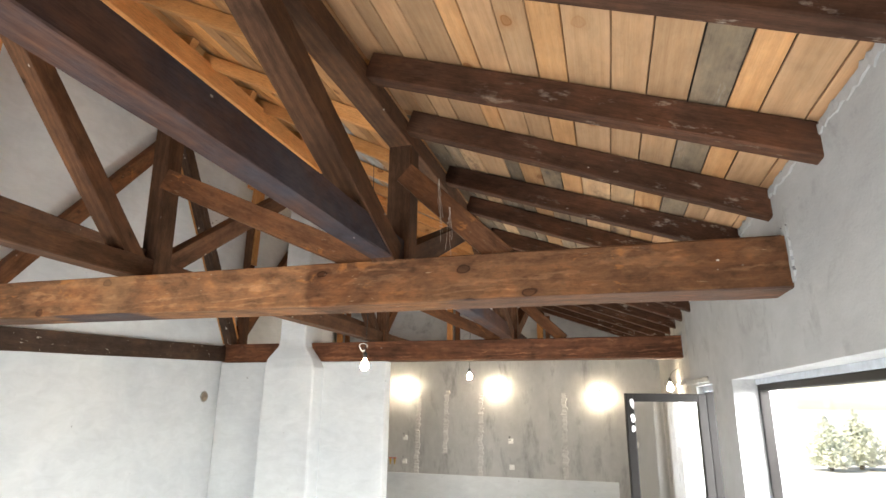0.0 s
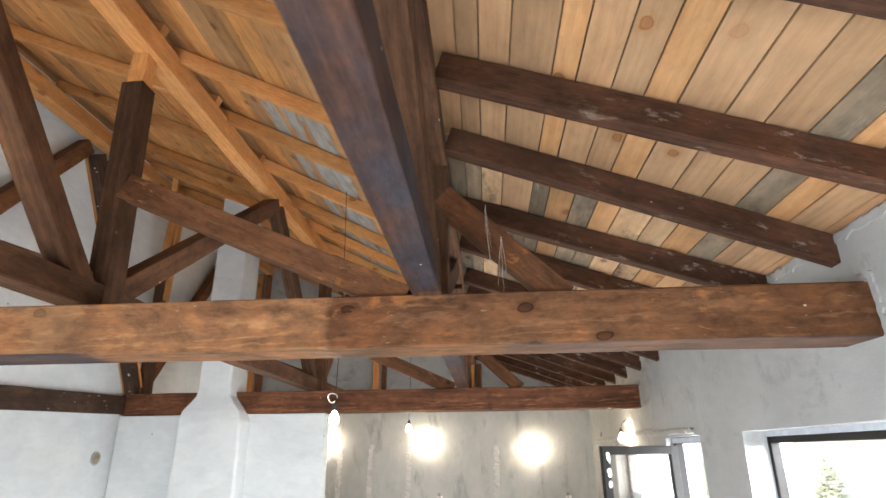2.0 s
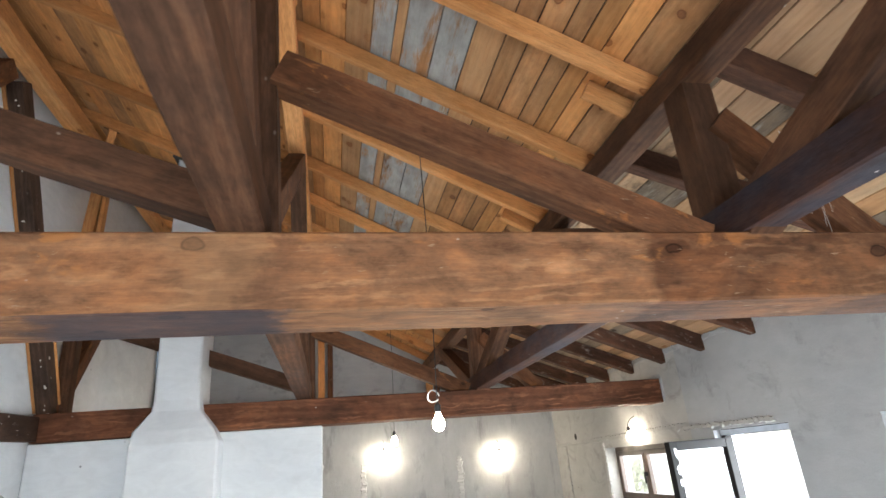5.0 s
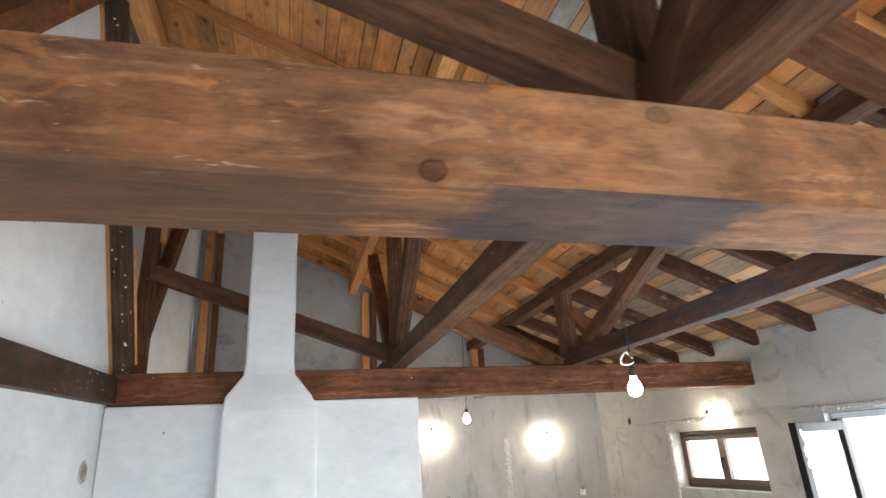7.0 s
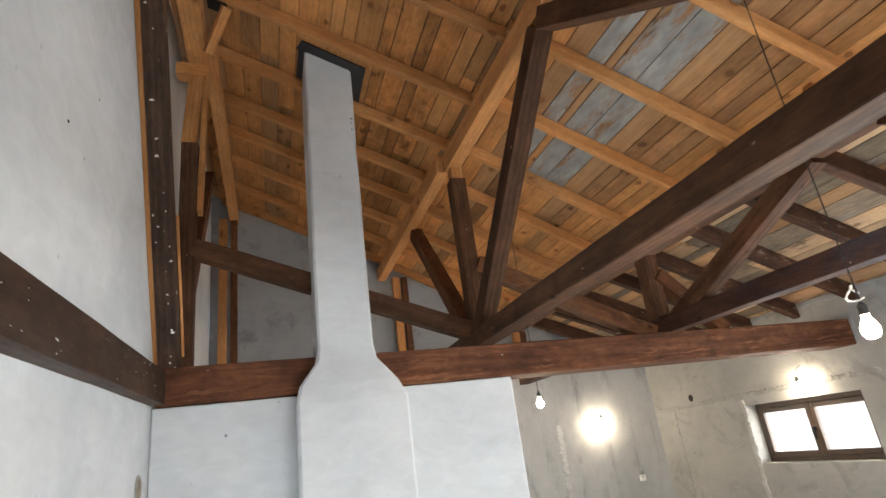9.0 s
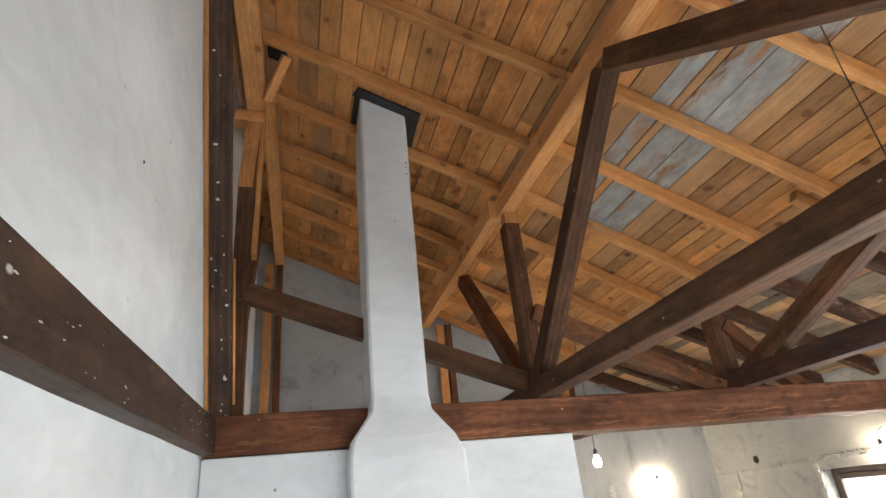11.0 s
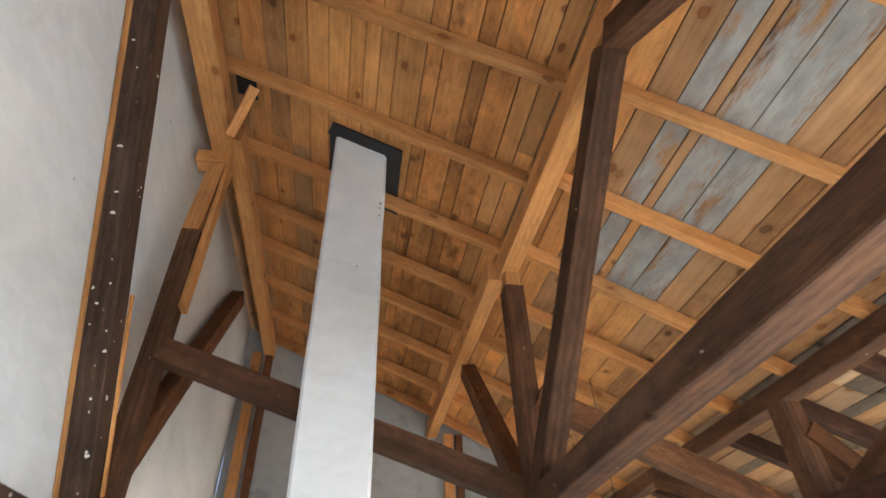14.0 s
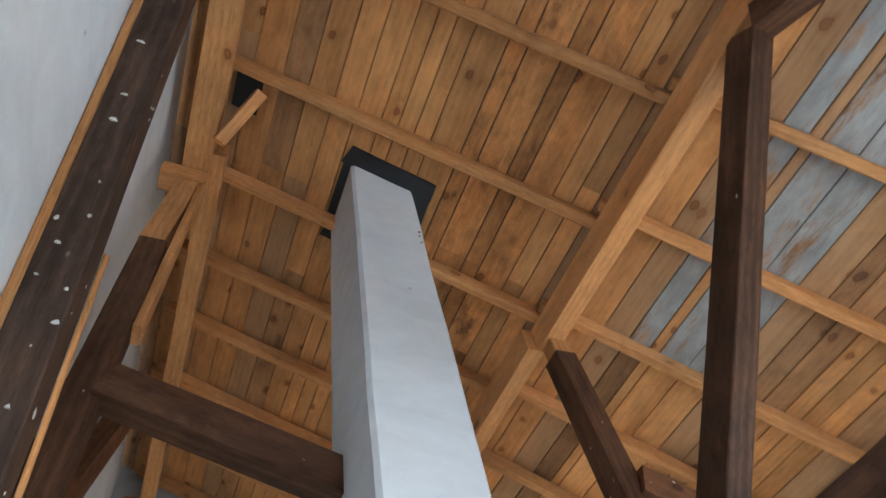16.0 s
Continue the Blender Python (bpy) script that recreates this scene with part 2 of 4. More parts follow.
def plaster(name, base, blot, stain, relief=0.25, stain_at=0.62, grain=60.0, rough=0.9, stretch=(1.0, 1.0, 1.0), swirl=0.8):
    m, nt, bs = shader(name)
    geo = nt.nodes.new("ShaderNodeNewGeometry")
    pos = scaled(nt, geo.outputs["Position"], stretch)
    big = noise_tex(nt, pos, 0.9, 5, 0.55, 0.4)
    trowel = noise_tex(nt, scaled(nt, pos, (1.0, 1.0, 2.2)), 5.0, 6, 0.62, swirl)
    fine = noise_tex(nt, pos, grain, 4, 0.7)
    col = ramp(nt, big, [(0.32, blot), (0.62, base)])
    col = mix(nt, col, ramp(nt, trowel, [(0.3, tuple(0.8 * c for c in base)), (0.65, tuple(min(1, 1.06 * c) for c in base))]), 0.4)
    col = mix(nt, col, stain, ramp(nt, noise_tex(nt, pos, 2.6, 7, 0.7, 1.5 * swirl), [(stain_at, (0, 0, 0)), (stain_at + 0.16, (0.6, 0.6, 0.6))]))
    pits = node(nt, "ShaderNodeTexVoronoi", Scale=5.0, Randomness=1.0)
    nt.links.new(pos, pits.inputs["Vector"])
    few = ramp(nt, noise_tex(nt, pos, 1.7, 2), [(0.5, (0, 0, 0)), (0.6, (1, 1, 1))])
    dots = mix(nt, ramp(nt, pits.outputs["Distance"], [(0.03, (0.8, 0.8, 0.8)), (0.06, (0, 0, 0))]), few, 1.0, "MULTIPLY")
    col = mix(nt, col, tuple(0.3 * c for c in stain), dots)
    nt.links.new(col, bs.inputs["Base Color"])
    bs.inputs["Roughness"].default_value = rough
    bump(nt, bs, mix(nt, trowel, fine, 0.35), relief, 0.012)
    return m


def plain(name, colour, rough=0.5, metal=0.0, vary=0.15):
    m, nt, bs = shader(name)
    tc = nt.nodes.new("ShaderNodeTexCoord")
    n = noise_tex(nt, tc.outputs["Object"], 14.0, 5, 0.6)
    nt.links.new(ramp(nt, n, [(0.3, tuple(c * (1 - vary) for c in colour)), (0.7, tuple(min(1, c * (1 + vary)) for c in colour))]), bs.inputs["Base Color"])
    bs.inputs["Roughness"].default_value, bs.inputs["Metallic"].default_value = rough, metal
    return m


WHITE = plaster("white_plaster", (0.72, 0.74, 0.755), (0.5, 0.53, 0.57), (0.43, 0.455, 0.485), 0.25, 0.66)
GREY = plaster("cement_render", (0.42, 0.43, 0.44), (0.31, 0.315, 0.325), (0.17, 0.167, 0.165), 0.5, 0.54, swirl=0.25)
PALEMORTAR = plaster("pale_mortar", (0.6, 0.59, 0.57), (0.42, 0.41, 0.4), (0.26, 0.25, 0.24), 0.8, 0.52, 25.0)
DAMP = plaster("damp_streaked_render", (0.48, 0.475, 0.465), (0.33, 0.325, 0.32), (0.17, 0.168, 0.165), 0.7, 0.52, stretch=(1.6, 1.6, 0.5), swirl=0.2)
ROUGH = plaster("rough_render", (0.46, 0.45, 0.425), (0.34, 0.33, 0.312), (0.2, 0.19, 0.178), 0.7, 0.54)
CONCRETE = plaster("floor_screed", (0.45, 0.44, 0.42), (0.38, 0.37, 0.36), (0.3, 0.29, 0.28), 0.3, 0.6)
DARK = wood("dark_stained_timber", (0.036, 0.0168, 0.0098), (0.088, 0.0435, 0.0255), (0.18, 0.096, 0.058), 0.7, (0.016, 0.008, 0.005), 0.035, 0.25, (0.14, 0.088, 0.06), -0.05, flecks=11.0, mottle=0.6)
TIE_FAR = wood("red_brown_tie_timber", (0.05, 0.019, 0.011), (0.105, 0.042, 0.023), (0.22, 0.098, 0.053), 0.72, (0.03, 0.012, 0.009), 0.04, 0.1, (0.03, 0.015, 0.011), 0.0, 0.3, 1.1, flecks=11.0, ring=0.1, mottle=0.6, lines=0.6, planed=True)
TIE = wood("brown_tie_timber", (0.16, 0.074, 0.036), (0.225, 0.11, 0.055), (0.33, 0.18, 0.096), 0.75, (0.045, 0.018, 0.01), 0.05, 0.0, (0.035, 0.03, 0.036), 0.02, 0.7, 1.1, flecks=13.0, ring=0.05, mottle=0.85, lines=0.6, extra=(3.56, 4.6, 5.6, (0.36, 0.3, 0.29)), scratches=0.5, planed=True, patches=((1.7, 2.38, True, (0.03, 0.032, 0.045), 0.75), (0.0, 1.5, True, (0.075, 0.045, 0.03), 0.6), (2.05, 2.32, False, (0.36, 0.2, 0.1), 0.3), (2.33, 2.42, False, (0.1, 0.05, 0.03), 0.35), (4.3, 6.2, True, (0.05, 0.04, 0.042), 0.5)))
STRUT = wood("worn_brown_timber", (0.06, 0.0235, 0.0115), (0.135, 0.058, 0.0285), (0.245, 0.122, 0.065), 0.7, (0.03, 0.014, 0.01), 0.035, 0.15, (0.2, 0.13, 0.09), -0.05, flecks=11.0, mottle=0.65, scratches=0.3)
BLACK = wood("weathered_rafter_timber", (0.031, 0.0145, 0.0095), (0.074, 0.035, 0.0222), (0.14, 0.071, 0.046), 0.7, (0.014, 0.009, 0.007), 0.035, 0.2, (0.3, 0.26, 0.22), -0.07, flecks=11.0, mould=True, mottle=0.65)
PINE = wood("orange_pine_timber", (0.4, 0.165, 0.055), (0.56, 0.265, 0.1), (0.68, 0.385, 0.175), 0.6, (0.2, 0.07, 0.022), 0.055, 0.25, mottle=0.2)
BOARD_O = wood("orange_pine_board", (0.38, 0.162, 0.052), (0.555, 0.268, 0.1), (0.67, 0.375, 0.16), 0.65, (0.17, 0.058, 0.018), 0.048, 0.26, (0.1, 0.048, 0.022), -0.06, ring=0.1, mottle=0.35, flat=True)
BOARD_P = wood("pale_pine_board", (0.335, 0.19, 0.1), (0.44, 0.268, 0.154), (0.53, 0.355, 0.22), 0.65, (0.27, 0.11, 0.035), 0.07, 0.25, (0.22, 0.135, 0.075), -0.08, ring=0.12, mottle=0.2, flat=True)
BOARD_W = wood("whitewashed_board", (0.2, 0.1, 0.045), (0.32, 0.17, 0.08), (0.44, 0.26, 0.13), 0.8, (0.1, 0.05, 0.025), 0.05, 0.2, (0.07, 0.05, 0.04), 0.02, ring=0.05, mottle=0.4, flat=True, paint=((0.38, 0.383, 0.378), 0.205, 0.1), coarse=True)
BOARD_G = wood("stained_pale_board", (0.36, 0.22, 0.125), (0.48, 0.32, 0.195), (0.58, 0.42, 0.27), 0.8, (0.12, 0.06, 0.03), 0.06, 0.2, (0.085, 0.066, 0.052), 0.07, ring=0.05, dirt_scale=2.6, mottle=0.35, flat=True, paint=((0.55, 0.49, 0.41), -0.03, 0.08))
BOARD_T = wood("tan_pine_board", (0.355, 0.178, 0.078), (0.485, 0.27, 0.132), (0.59, 0.37, 0.205), 0.65, (0.24, 0.09, 0.03), 0.065, 0.3, (0.2, 0.11, 0.055), -0.08, ring=0.1, mottle=0.25, flat=True)
BOARD_A = wood("grey_weathered_board", (0.14, 0.108, 0.078), (0.23, 0.178, 0.13), (0.32, 0.25, 0.188), 0.85, (0.07, 0.045, 0.03), 0.05, 0.35, (0.07, 0.06, 0.055), 0.02, ring=0.05, dirt_scale=2.2, mottle=0.45, flat=True, paint=((0.35, 0.325, 0.295), 0.04, 0.12), coarse=True)
BLUED = wood("blue_black_stained_timber", (0.026, 0.014, 0.0115), (0.062, 0.032, 0.025), (0.125, 0.066, 0.047), 0.68, (0.015, 0.008, 0.007), 0.035, 0.15, (0.042, 0.044, 0.06), 0.11, dirt_scale=0.8, flecks=13.0, mottle=0.6)
BOARD_B = wood("brown_pine_board", (0.24, 0.115, 0.05), (0.37, 0.195, 0.09), (0.5, 0.3, 0.155), 0.7, (0.11, 0.045, 0.02), 0.06, 0.35, (0.1, 0.06, 0.04), 0.0, ring=0.08, mottle=0.45, flat=True)
BOARD_S = wood("stained_pine_board", (0.27, 0.11, 0.035), (0.43, 0.195, 0.07), (0.57, 0.3, 0.125), 0.7, (0.1, 0.04, 0.015), 0.06, 0.3, (0.055, 0.026, 0.014), 0.065, ring=0.08, dirt_scale=1.9, mottle=0.6, flat=True, paint=((0.66, 0.62, 0.56), -0.06, 0.03))
SPLASHED = wood("lime_splashed_timber", (0.028, 0.017, 0.012), (0.06, 0.037, 0.027), (0.12, 0.078, 0.058), 0.55, (0.015, 0.008, 0.006), 0.03, 0.15, (0.4, 0.37, 0.34), -0.03, dirt_scale=6.0, flecks=7.0, mottle=0.6)
FELT = plain("roofing_felt", (0.02, 0.02, 0.022), 0.9)
TAR = plain("black_tar_flashing", (0.016, 0.017, 0.02), 0.55)
ANTHRACITE = plain("anthracite_frame", (0.012, 0.0105, 0.0105), 0.55)
ANTHRACITE.node_tree.nodes["Principled BSDF"].inputs["Specular IOR Level"].default_value = 0.15
FRAME_B = plain("brown_window_frame", (0.07, 0.042, 0.028), 0.4)
PALE = plain("pale_metal_strip", (0.45, 0.49, 0.55), 0.7, 0.0, 0.15)
WIRE = plain("black_cable", (0.015, 0.015, 0.016), 0.5)
PAPER = plain("white_paper", (0.8, 0.8, 0.82), 0.8)
SOCKET = plain("white_plastic", (0.78, 0.77, 0.74), 0.4)
STEEL = plain("bright_nail", (0.75, 0.75, 0.75), 0.35, 0.6)
DUST = plain("cobweb_dust", (0.5, 0.47, 0.43), 0.95)
BRASS = plain("brass", (0.5, 0.33, 0.1), 0.35, 0.9)
RED = plain("red_plastic", (0.5, 0.03, 0.02), 0.4)
CLAY = plain("bare_clay_block", (0.26, 0.205, 0.15), 0.95, 0.0, 0.4)
LIME = plain("dried_lime", (0.62, 0.6, 0.56), 0.95, 0.0, 0.2)
HOLE = plain("hole_dark", (0.03, 0.026, 0.022), 0.95)
BARK = plain("bark", (0.12, 0.09, 0.06), 0.9)
GRASS = plain("pale_gravel", (0.45, 0.43, 0.38), 0.95, 0.0, 0.2)

GLASS, gnt, gbs = shader("window_glass")
gnt.nodes.remove(gbs)
g_trans, g_gloss, g_mix = gnt.nodes.new("ShaderNodeBsdfTransparent"), gnt.nodes.new("ShaderNodeBsdfGlossy"), gnt.nodes.new("ShaderNodeMixShader")
g_gloss.inputs["Roughness"].default_value = 0.01
g_mix.inputs[0].default_value = 0.1
gnt.links.new(g_trans.outputs[0], g_mix.inputs[1])
gnt.links.new(g_gloss.outputs[0], g_mix.inputs[2])
gnt.links.new(g_mix.outputs[0], gnt.nodes["Material Output"].inputs[0])

LEAF, lnt, lbs = shader("pale_green_leaf")
lnt.nodes.remove(lbs)
l_diff, l_thru, l_mix = lnt.nodes.new("ShaderNodeBsdfDiffuse"), lnt.nodes.new("ShaderNodeBsdfTranslucent"), lnt.nodes.new("ShaderNodeMixShader")
leaf_tint = ramp(lnt, noise_tex(lnt, lnt.nodes.new("ShaderNodeTexCoord").outputs["Object"], 1.3, 4), [(0.35, (0.66, 0.68, 0.56)), (0.65, (0.82, 0.82, 0.72))])
for leaf_node in (l_diff, l_thru):
    lnt.links.new(leaf_tint, leaf_node.inputs["Color"])
l_mix.inputs[0].default_value = 0.5
lnt.links.new(l_diff.outputs[0], l_mix.inputs[1])
lnt.links.new(l_thru.outputs[0], l_mix.inputs[2])
lnt.links.new(l_mix.outputs[0], lnt.nodes["Material Output"].inputs[0])

BULB, _, bbs = shader("lit_bulb")
bbs.inputs["Base Color"].default_value = (1, 0.95, 0.85, 1)
bbs.inputs["Emission Color"].default_value = (1.0, 0.87, 0.67, 1)
bbs.inputs["Emission Strength"].default_value = 105.0


# ---- mesh helpers ----
def part(name, bm, material, parent=None, label=""):
    me = bpy.data.meshes.new(name)
    bm.normal_update()
    bm.to_mesh(me)
    bm.free()
    me.materials.append(material)
    ob = new(name, me)
    if parent is not None:
        ob.parent = parent
    if label:
        ob["label"] = label
    return ob


def thing(name, x, y, z, label, category, group="", kind=""):
    return tagged(new(name), label, category, group, kind), Matrix.Translation((x, y, z))


def bar_mesh(length, w, h, chamfer=0.008, wobble=0.0025, steps=0, seed=0):
    """A timber along local x, from 0 to length, w wide in y and h high in z, with worn arrises."""
    bm = bmesh.new()
    n = steps or max(2, int(length / 0.3))
    c = chamfer
    ring = [(-w / 2 + c, -h / 2), (w / 2 - c, -h / 2), (w / 2, -h / 2 + c), (w / 2, h / 2 - c), (w / 2 - c, h / 2), (-w / 2 + c, h / 2), (-w / 2, h / 2 - c), (-w / 2, -h / 2 + c)]
    rows = []
    for i in range(n + 1):
        x = length * i / n
        row = []
        for k, (y, z) in enumerate(ring):
            d = noise.noise_vector(Vector((x * 2.3 + seed * 7.1, (k // 2) * 3.7, seed * 1.3))) * wobble
            row.append(bm.verts.new((x, y + d.y, z + d.z)))
        rows.append(row)
    for a, b in zip(rows, rows[1:]):
        for k in range(8):
            bm.faces.new((a[k], a[(k + 1) % 8], b[(k + 1) % 8], b[k]))
    bm.faces.new(rows[0][::-1])
    bm.faces.new(rows[-1])
    bmesh.ops.recalc_face_normals(bm, faces=bm.faces)
    return bm


SEED = [0]


def along(p, q, up=(0, 0, 1)):
    p, q = Vector(p), Vector(q)
    x = (q - p).normalized()
    y = Vector(up).cross(x).normalized()
    z = x.cross(y)
    return Matrix.Translation(p) @ Matrix((x, y, z)).transposed().to_4x4()


def timber(name, p, q, w, h, material, parent=None, label="", chamfer=0.004, wobble=0.003, up=(0, 0, 1)):
    SEED[0] += 1
    ob = part(name, bar_mesh((Vector(q) - Vector(p)).length, w, h, chamfer, wobble, 0, SEED[0]), material, parent, label)
    ob.matrix_world = along(p, q, up)
    return ob


def box_bm(boxes, bevel=0.0):
    bm = bmesh.new()
    for x0, x1, y0, y1, z0, z1 in boxes:
        m = Matrix.LocRotScale(((x0 + x1) / 2, (y0 + y1) / 2, (z0 + z1) / 2), None, (x1 - x0, y1 - y0, z1 - z0))
        bmesh.ops.create_cube(bm, size=1, matrix=m)
    if bevel:
        bmesh.ops.bevel(bm, geom=list(bm.edges), offset=bevel, segments=2, affect="EDGES", profile=0.5)
    return bm


def tube_bm(points, r, sides=8):
    bm = bmesh.new()
    rings = []
    pts = [Vector(p) for p in points]
    for i, p in enumerate(pts):
        d = (pts[min(i + 1, len(pts) - 1)] - pts[max(i - 1, 0)]).normalized()
        u = d.orthogonal().normalized() if abs(d.z) > 0.9 else d.cross(Vector((0, 0, 1))).normalized()
        v = d.cross(u)
        rings.append([bm.verts.new(p + r * (math.cos(6.2832 * k / sides) * u + math.sin(6.2832 * k / sides) * v)) for k in range(sides)])
    for a, b in zip(rings, rings[1:]):
        for k in range(sides):
            bm.faces.new((a[k], a[(k + 1) % sides], b[(k + 1) % sides], b[k]))
    bm.faces.new(rings[0][::-1])
    bm.faces.new(rings[-1])
    bmesh.ops.recalc_face_normals(bm, faces=bm.faces)
    return bm


def spin_bm(profile, sides=16):
    """A body of revolution about z from (radius, height) pairs."""
    bm = bmesh.new()
    rings = [[bm.verts.new((r * math.cos(6.2832 * k / sides), r * math.sin(6.2832 * k / sides), z)) for k in range(sides)] for r, z in profile]
    for a, b in zip(rings, rings[1:]):
        for k in range(sides):
            bm.faces.new((a[k], a[(k + 1) % sides], b[(k + 1) % sides], b[k]))
    bm.faces.new(rings[0][::-1])
    bm.faces.new(rings[-1])
    bmesh.ops.recalc_face_normals(bm, faces=bm.faces)
    return bm


# ---- sizes of the house ----
LEFT, RIGHT, FAR, BACK = -5.27, 0.65, 9.46, -2.4
KITCHEN = 9.25
# the underside of the roof boards, eaves to ridge: the old low part, the steeper new part, the top
ROOF = ((0.75, 2.935), (-1.22, 3.625), (-3.0, 4.56), (-5.6, 5.72))


def roof_field(x):
    for low, high in zip(ROOF, ROOF[1:]):
        if x >= high[0]:
            break
    return low, high


def pitch(x):
    (x0, z0), (x1, z1) = roof_field(x)
    return math.atan((z1 - z0) / (x0 - x1))


def deck(x):
    """Height of the underside of the roof boards."""
    x0, z0 = roof_field(x)[0]
    return z0 + math.tan(pitch(x)) * (x0 - x)


# ---- walls and floor ----
def wall(name, p, q, top, holes, material, label, thick=0.3, rough=0.006):
    """A rendered wall from p to q (x, y); its inner side lies to the left of that way. holes: (s0, s1, z0, z1)."""
    p, q = Vector((*p, 0)), Vector((*q, 0))
    length = (q - p).length
    d = (q - p) / length
    inner = Vector((-d.y, d.x, 0))
    flat = top(0) == top(length)
    cuts_s, cuts_z = {0.0, length}, {0.0, top(0)}
    for s0, s1, z0, z1 in holes:
        cuts_s |= {s0, s1}
        cuts_z |= {z0, z1}

    def fill(cuts, step):
        out = []
        cuts = sorted(cuts)
        for a, b in zip(cuts, cuts[1:]):
            n = max(1, round((b - a) / step))
            out += [a + (b - a) * i / n for i in range(n)]
        return out + [cuts[-1]]

    ss, zs = fill(cuts_s, 0.22), fill(cuts_z, 0.22)
    bm = bmesh.new()
    grid = []
    for s in ss:
        col = []
        for z in zs:
            zz = z if flat else z / top(0) * top(s)
            v = p + d * s + Vector((0, 0, zz))
            v += inner * rough * noise.noise(v * 1.7)
            col.append(bm.verts.new(v))
        grid.append(col)
    for i in range(len(ss) - 1):
        for j in range(len(zs) - 1):
            sm, zm = (ss[i] + ss[i + 1]) / 2, (zs[j] + zs[j + 1]) / 2
            if not flat:
                zm *= top(sm) / top(0)
            if any(a < sm < b and c < zm < e for a, b, c, e in holes):
                continue
            bm.faces.new((grid[i][j], grid[i][j + 1], grid[i + 1][j + 1], grid[i + 1][j]))
    bm.normal_update()
    bm.faces.ensure_lookup_table()
    if bm.faces[0].normal.dot(inner) < 0:
        bmesh.ops.reverse_faces(bm, faces=bm.faces)
    ob = part(name, bm, material)
    mod = ob.modifiers.new("thickness", "SOLIDIFY")
    mod.thickness, mod.offset = thick, -1
    return tagged(ob, label, "wall", "", "structure")


WIN_BIG = (0.9, 3.65, 0.9, 2.12)
DOOR = (4.44, 5.36, 0.0, 2.12)
WIN_SMALL = (6.17, 7.59, 1.43, 2.05)
wall("wall_right", (RIGHT, BACK), (RIGHT, 5.7), lambda s: deck(RIGHT) - 0.004, [(a - BACK, b - BACK, c, d) for a, b, c, d in (WIN_BIG, DOOR)], GREY, "grey cement-rendered wall with window and door openings")
wall("wall_right_kitchen", (RIGHT, 5.7), (RIGHT, FAR), lambda s: deck(RIGHT) - 0.004, [(WIN_SMALL[0] - 5.7, WIN_SMALL[1] - 5.7, WIN_SMALL[2], WIN_SMALL[3])], ROUGH, "rough cement-rendered wall with a small window opening", rough=0.012)
wall("wall_left", (LEFT, FAR), (LEFT, BACK), lambda s: deck(LEFT) - 0.004, [], WHITE, "white plastered tall party wall")
wall("wall_far", (RIGHT, FAR), (LEFT, FAR), lambda s: deck(RIGHT - s) - 0.004, [], GREY, "grey cement-rendered gable wall above the kitchen", rough=0.008)
wall("wall_kitchen", (RIGHT, KITCHEN), (LEFT, KITCHEN), lambda s: 2.9, [], DAMP, "rough grey rendered kitchen wall with chased patches", 0.2, rough=0.012)
wall("wall_back", (LEFT, BACK), (RIGHT, BACK), lambda s: deck(LEFT + s) - 0.004, [(1.07, 4.67, -1, 2.2)], WHITE, "white plastered gable wall with a wide terrace opening")
tagged(part("floor", box_bm([(LEFT - 0.3, RIGHT + 0.3, BACK - 0.3, FAR + 0.3, -0.2, 0.0)]), CONCRETE), "grey cement screed floor", "floor", "", "structure")
# partition under the far tie beam
tagged(part("wall_partition", box_bm([(LEFT + 0.002, -2.84, 6.075, 6.26, 0.0, 2.446)], 0.012), WHITE), "white plastered partition under the tie beam", "wall", "", "structure")

# ---- chimney ----
chimney, _ = thing("chimney", 0, 0, 0, "white plastered chimney with a wider breast and slim flue", "chimney")


def flue_bm(first, last):
    """Some levels of the chimney: the breast with sloping shoulders, or the slim flue above it."""
    bm = bmesh.new()
    levels = [(0.0, -4.41, -3.69, 5.80, 6.40), (2.36, -4.405, -3.7, 5.80, 6.40), (2.47, -4.385, -3.75, 5.82, 6.40), (2.63, -4.272, -3.875, 5.865, 6.36), (2.72, -4.26, -3.89, 5.875, 6.34), (4.0, -4.258, -3.897, 5.876, 6.34), (5.3, -4.258, -3.9, 5.878, 6.34)]
    levels = levels[first:last]
    fine = []
    for a, b in zip(levels, levels[1:]):
        n = max(1, int((b[0] - a[0]) / 0.2))
        fine += [tuple(a[k] + (b[k] - a[k]) * i / n for k in range(5)) for i in range(n)]
    fine.append(levels[-1])
    rows = []
    for z, x0, x1, y0, y1 in fine:
        c = 0.016
        ring = [(x0 + c, y0), (x1 - c, y0), (x1, y0 + c), (x1, y1 - c), (x1 - c, y1), (x0 + c, y1), (x0, y1 - c), (x0, y0 + c)]
        row = []
        for x, y in ring:
            d = noise.noise_vector(Vector((x * 3, y * 3, z * 2.6))) * 0.006
            row.append(bm.verts.new((x + d.x, y + d.y, z)))
        rows.append(row)
    for a, b in zip(rows, rows[1:]):
        for k in range(8):
            bm.faces.new((a[k], a[(k + 1) % 8], b[(k + 1) % 8], b[k]))
    bm.faces.new(rows[-1])
    bmesh.ops.recalc_face_normals(bm, faces=bm.faces)
    return bm


part("breast", flue_bm(0, 4), WHITE, chimney)
part("flue", flue_bm(3, 7), WHITE, chimney)

# ---- roof trusses ----
TIES = (-1.77, 2.22, 6.19)
A, B, L = -3.0, -1.2, -5.12


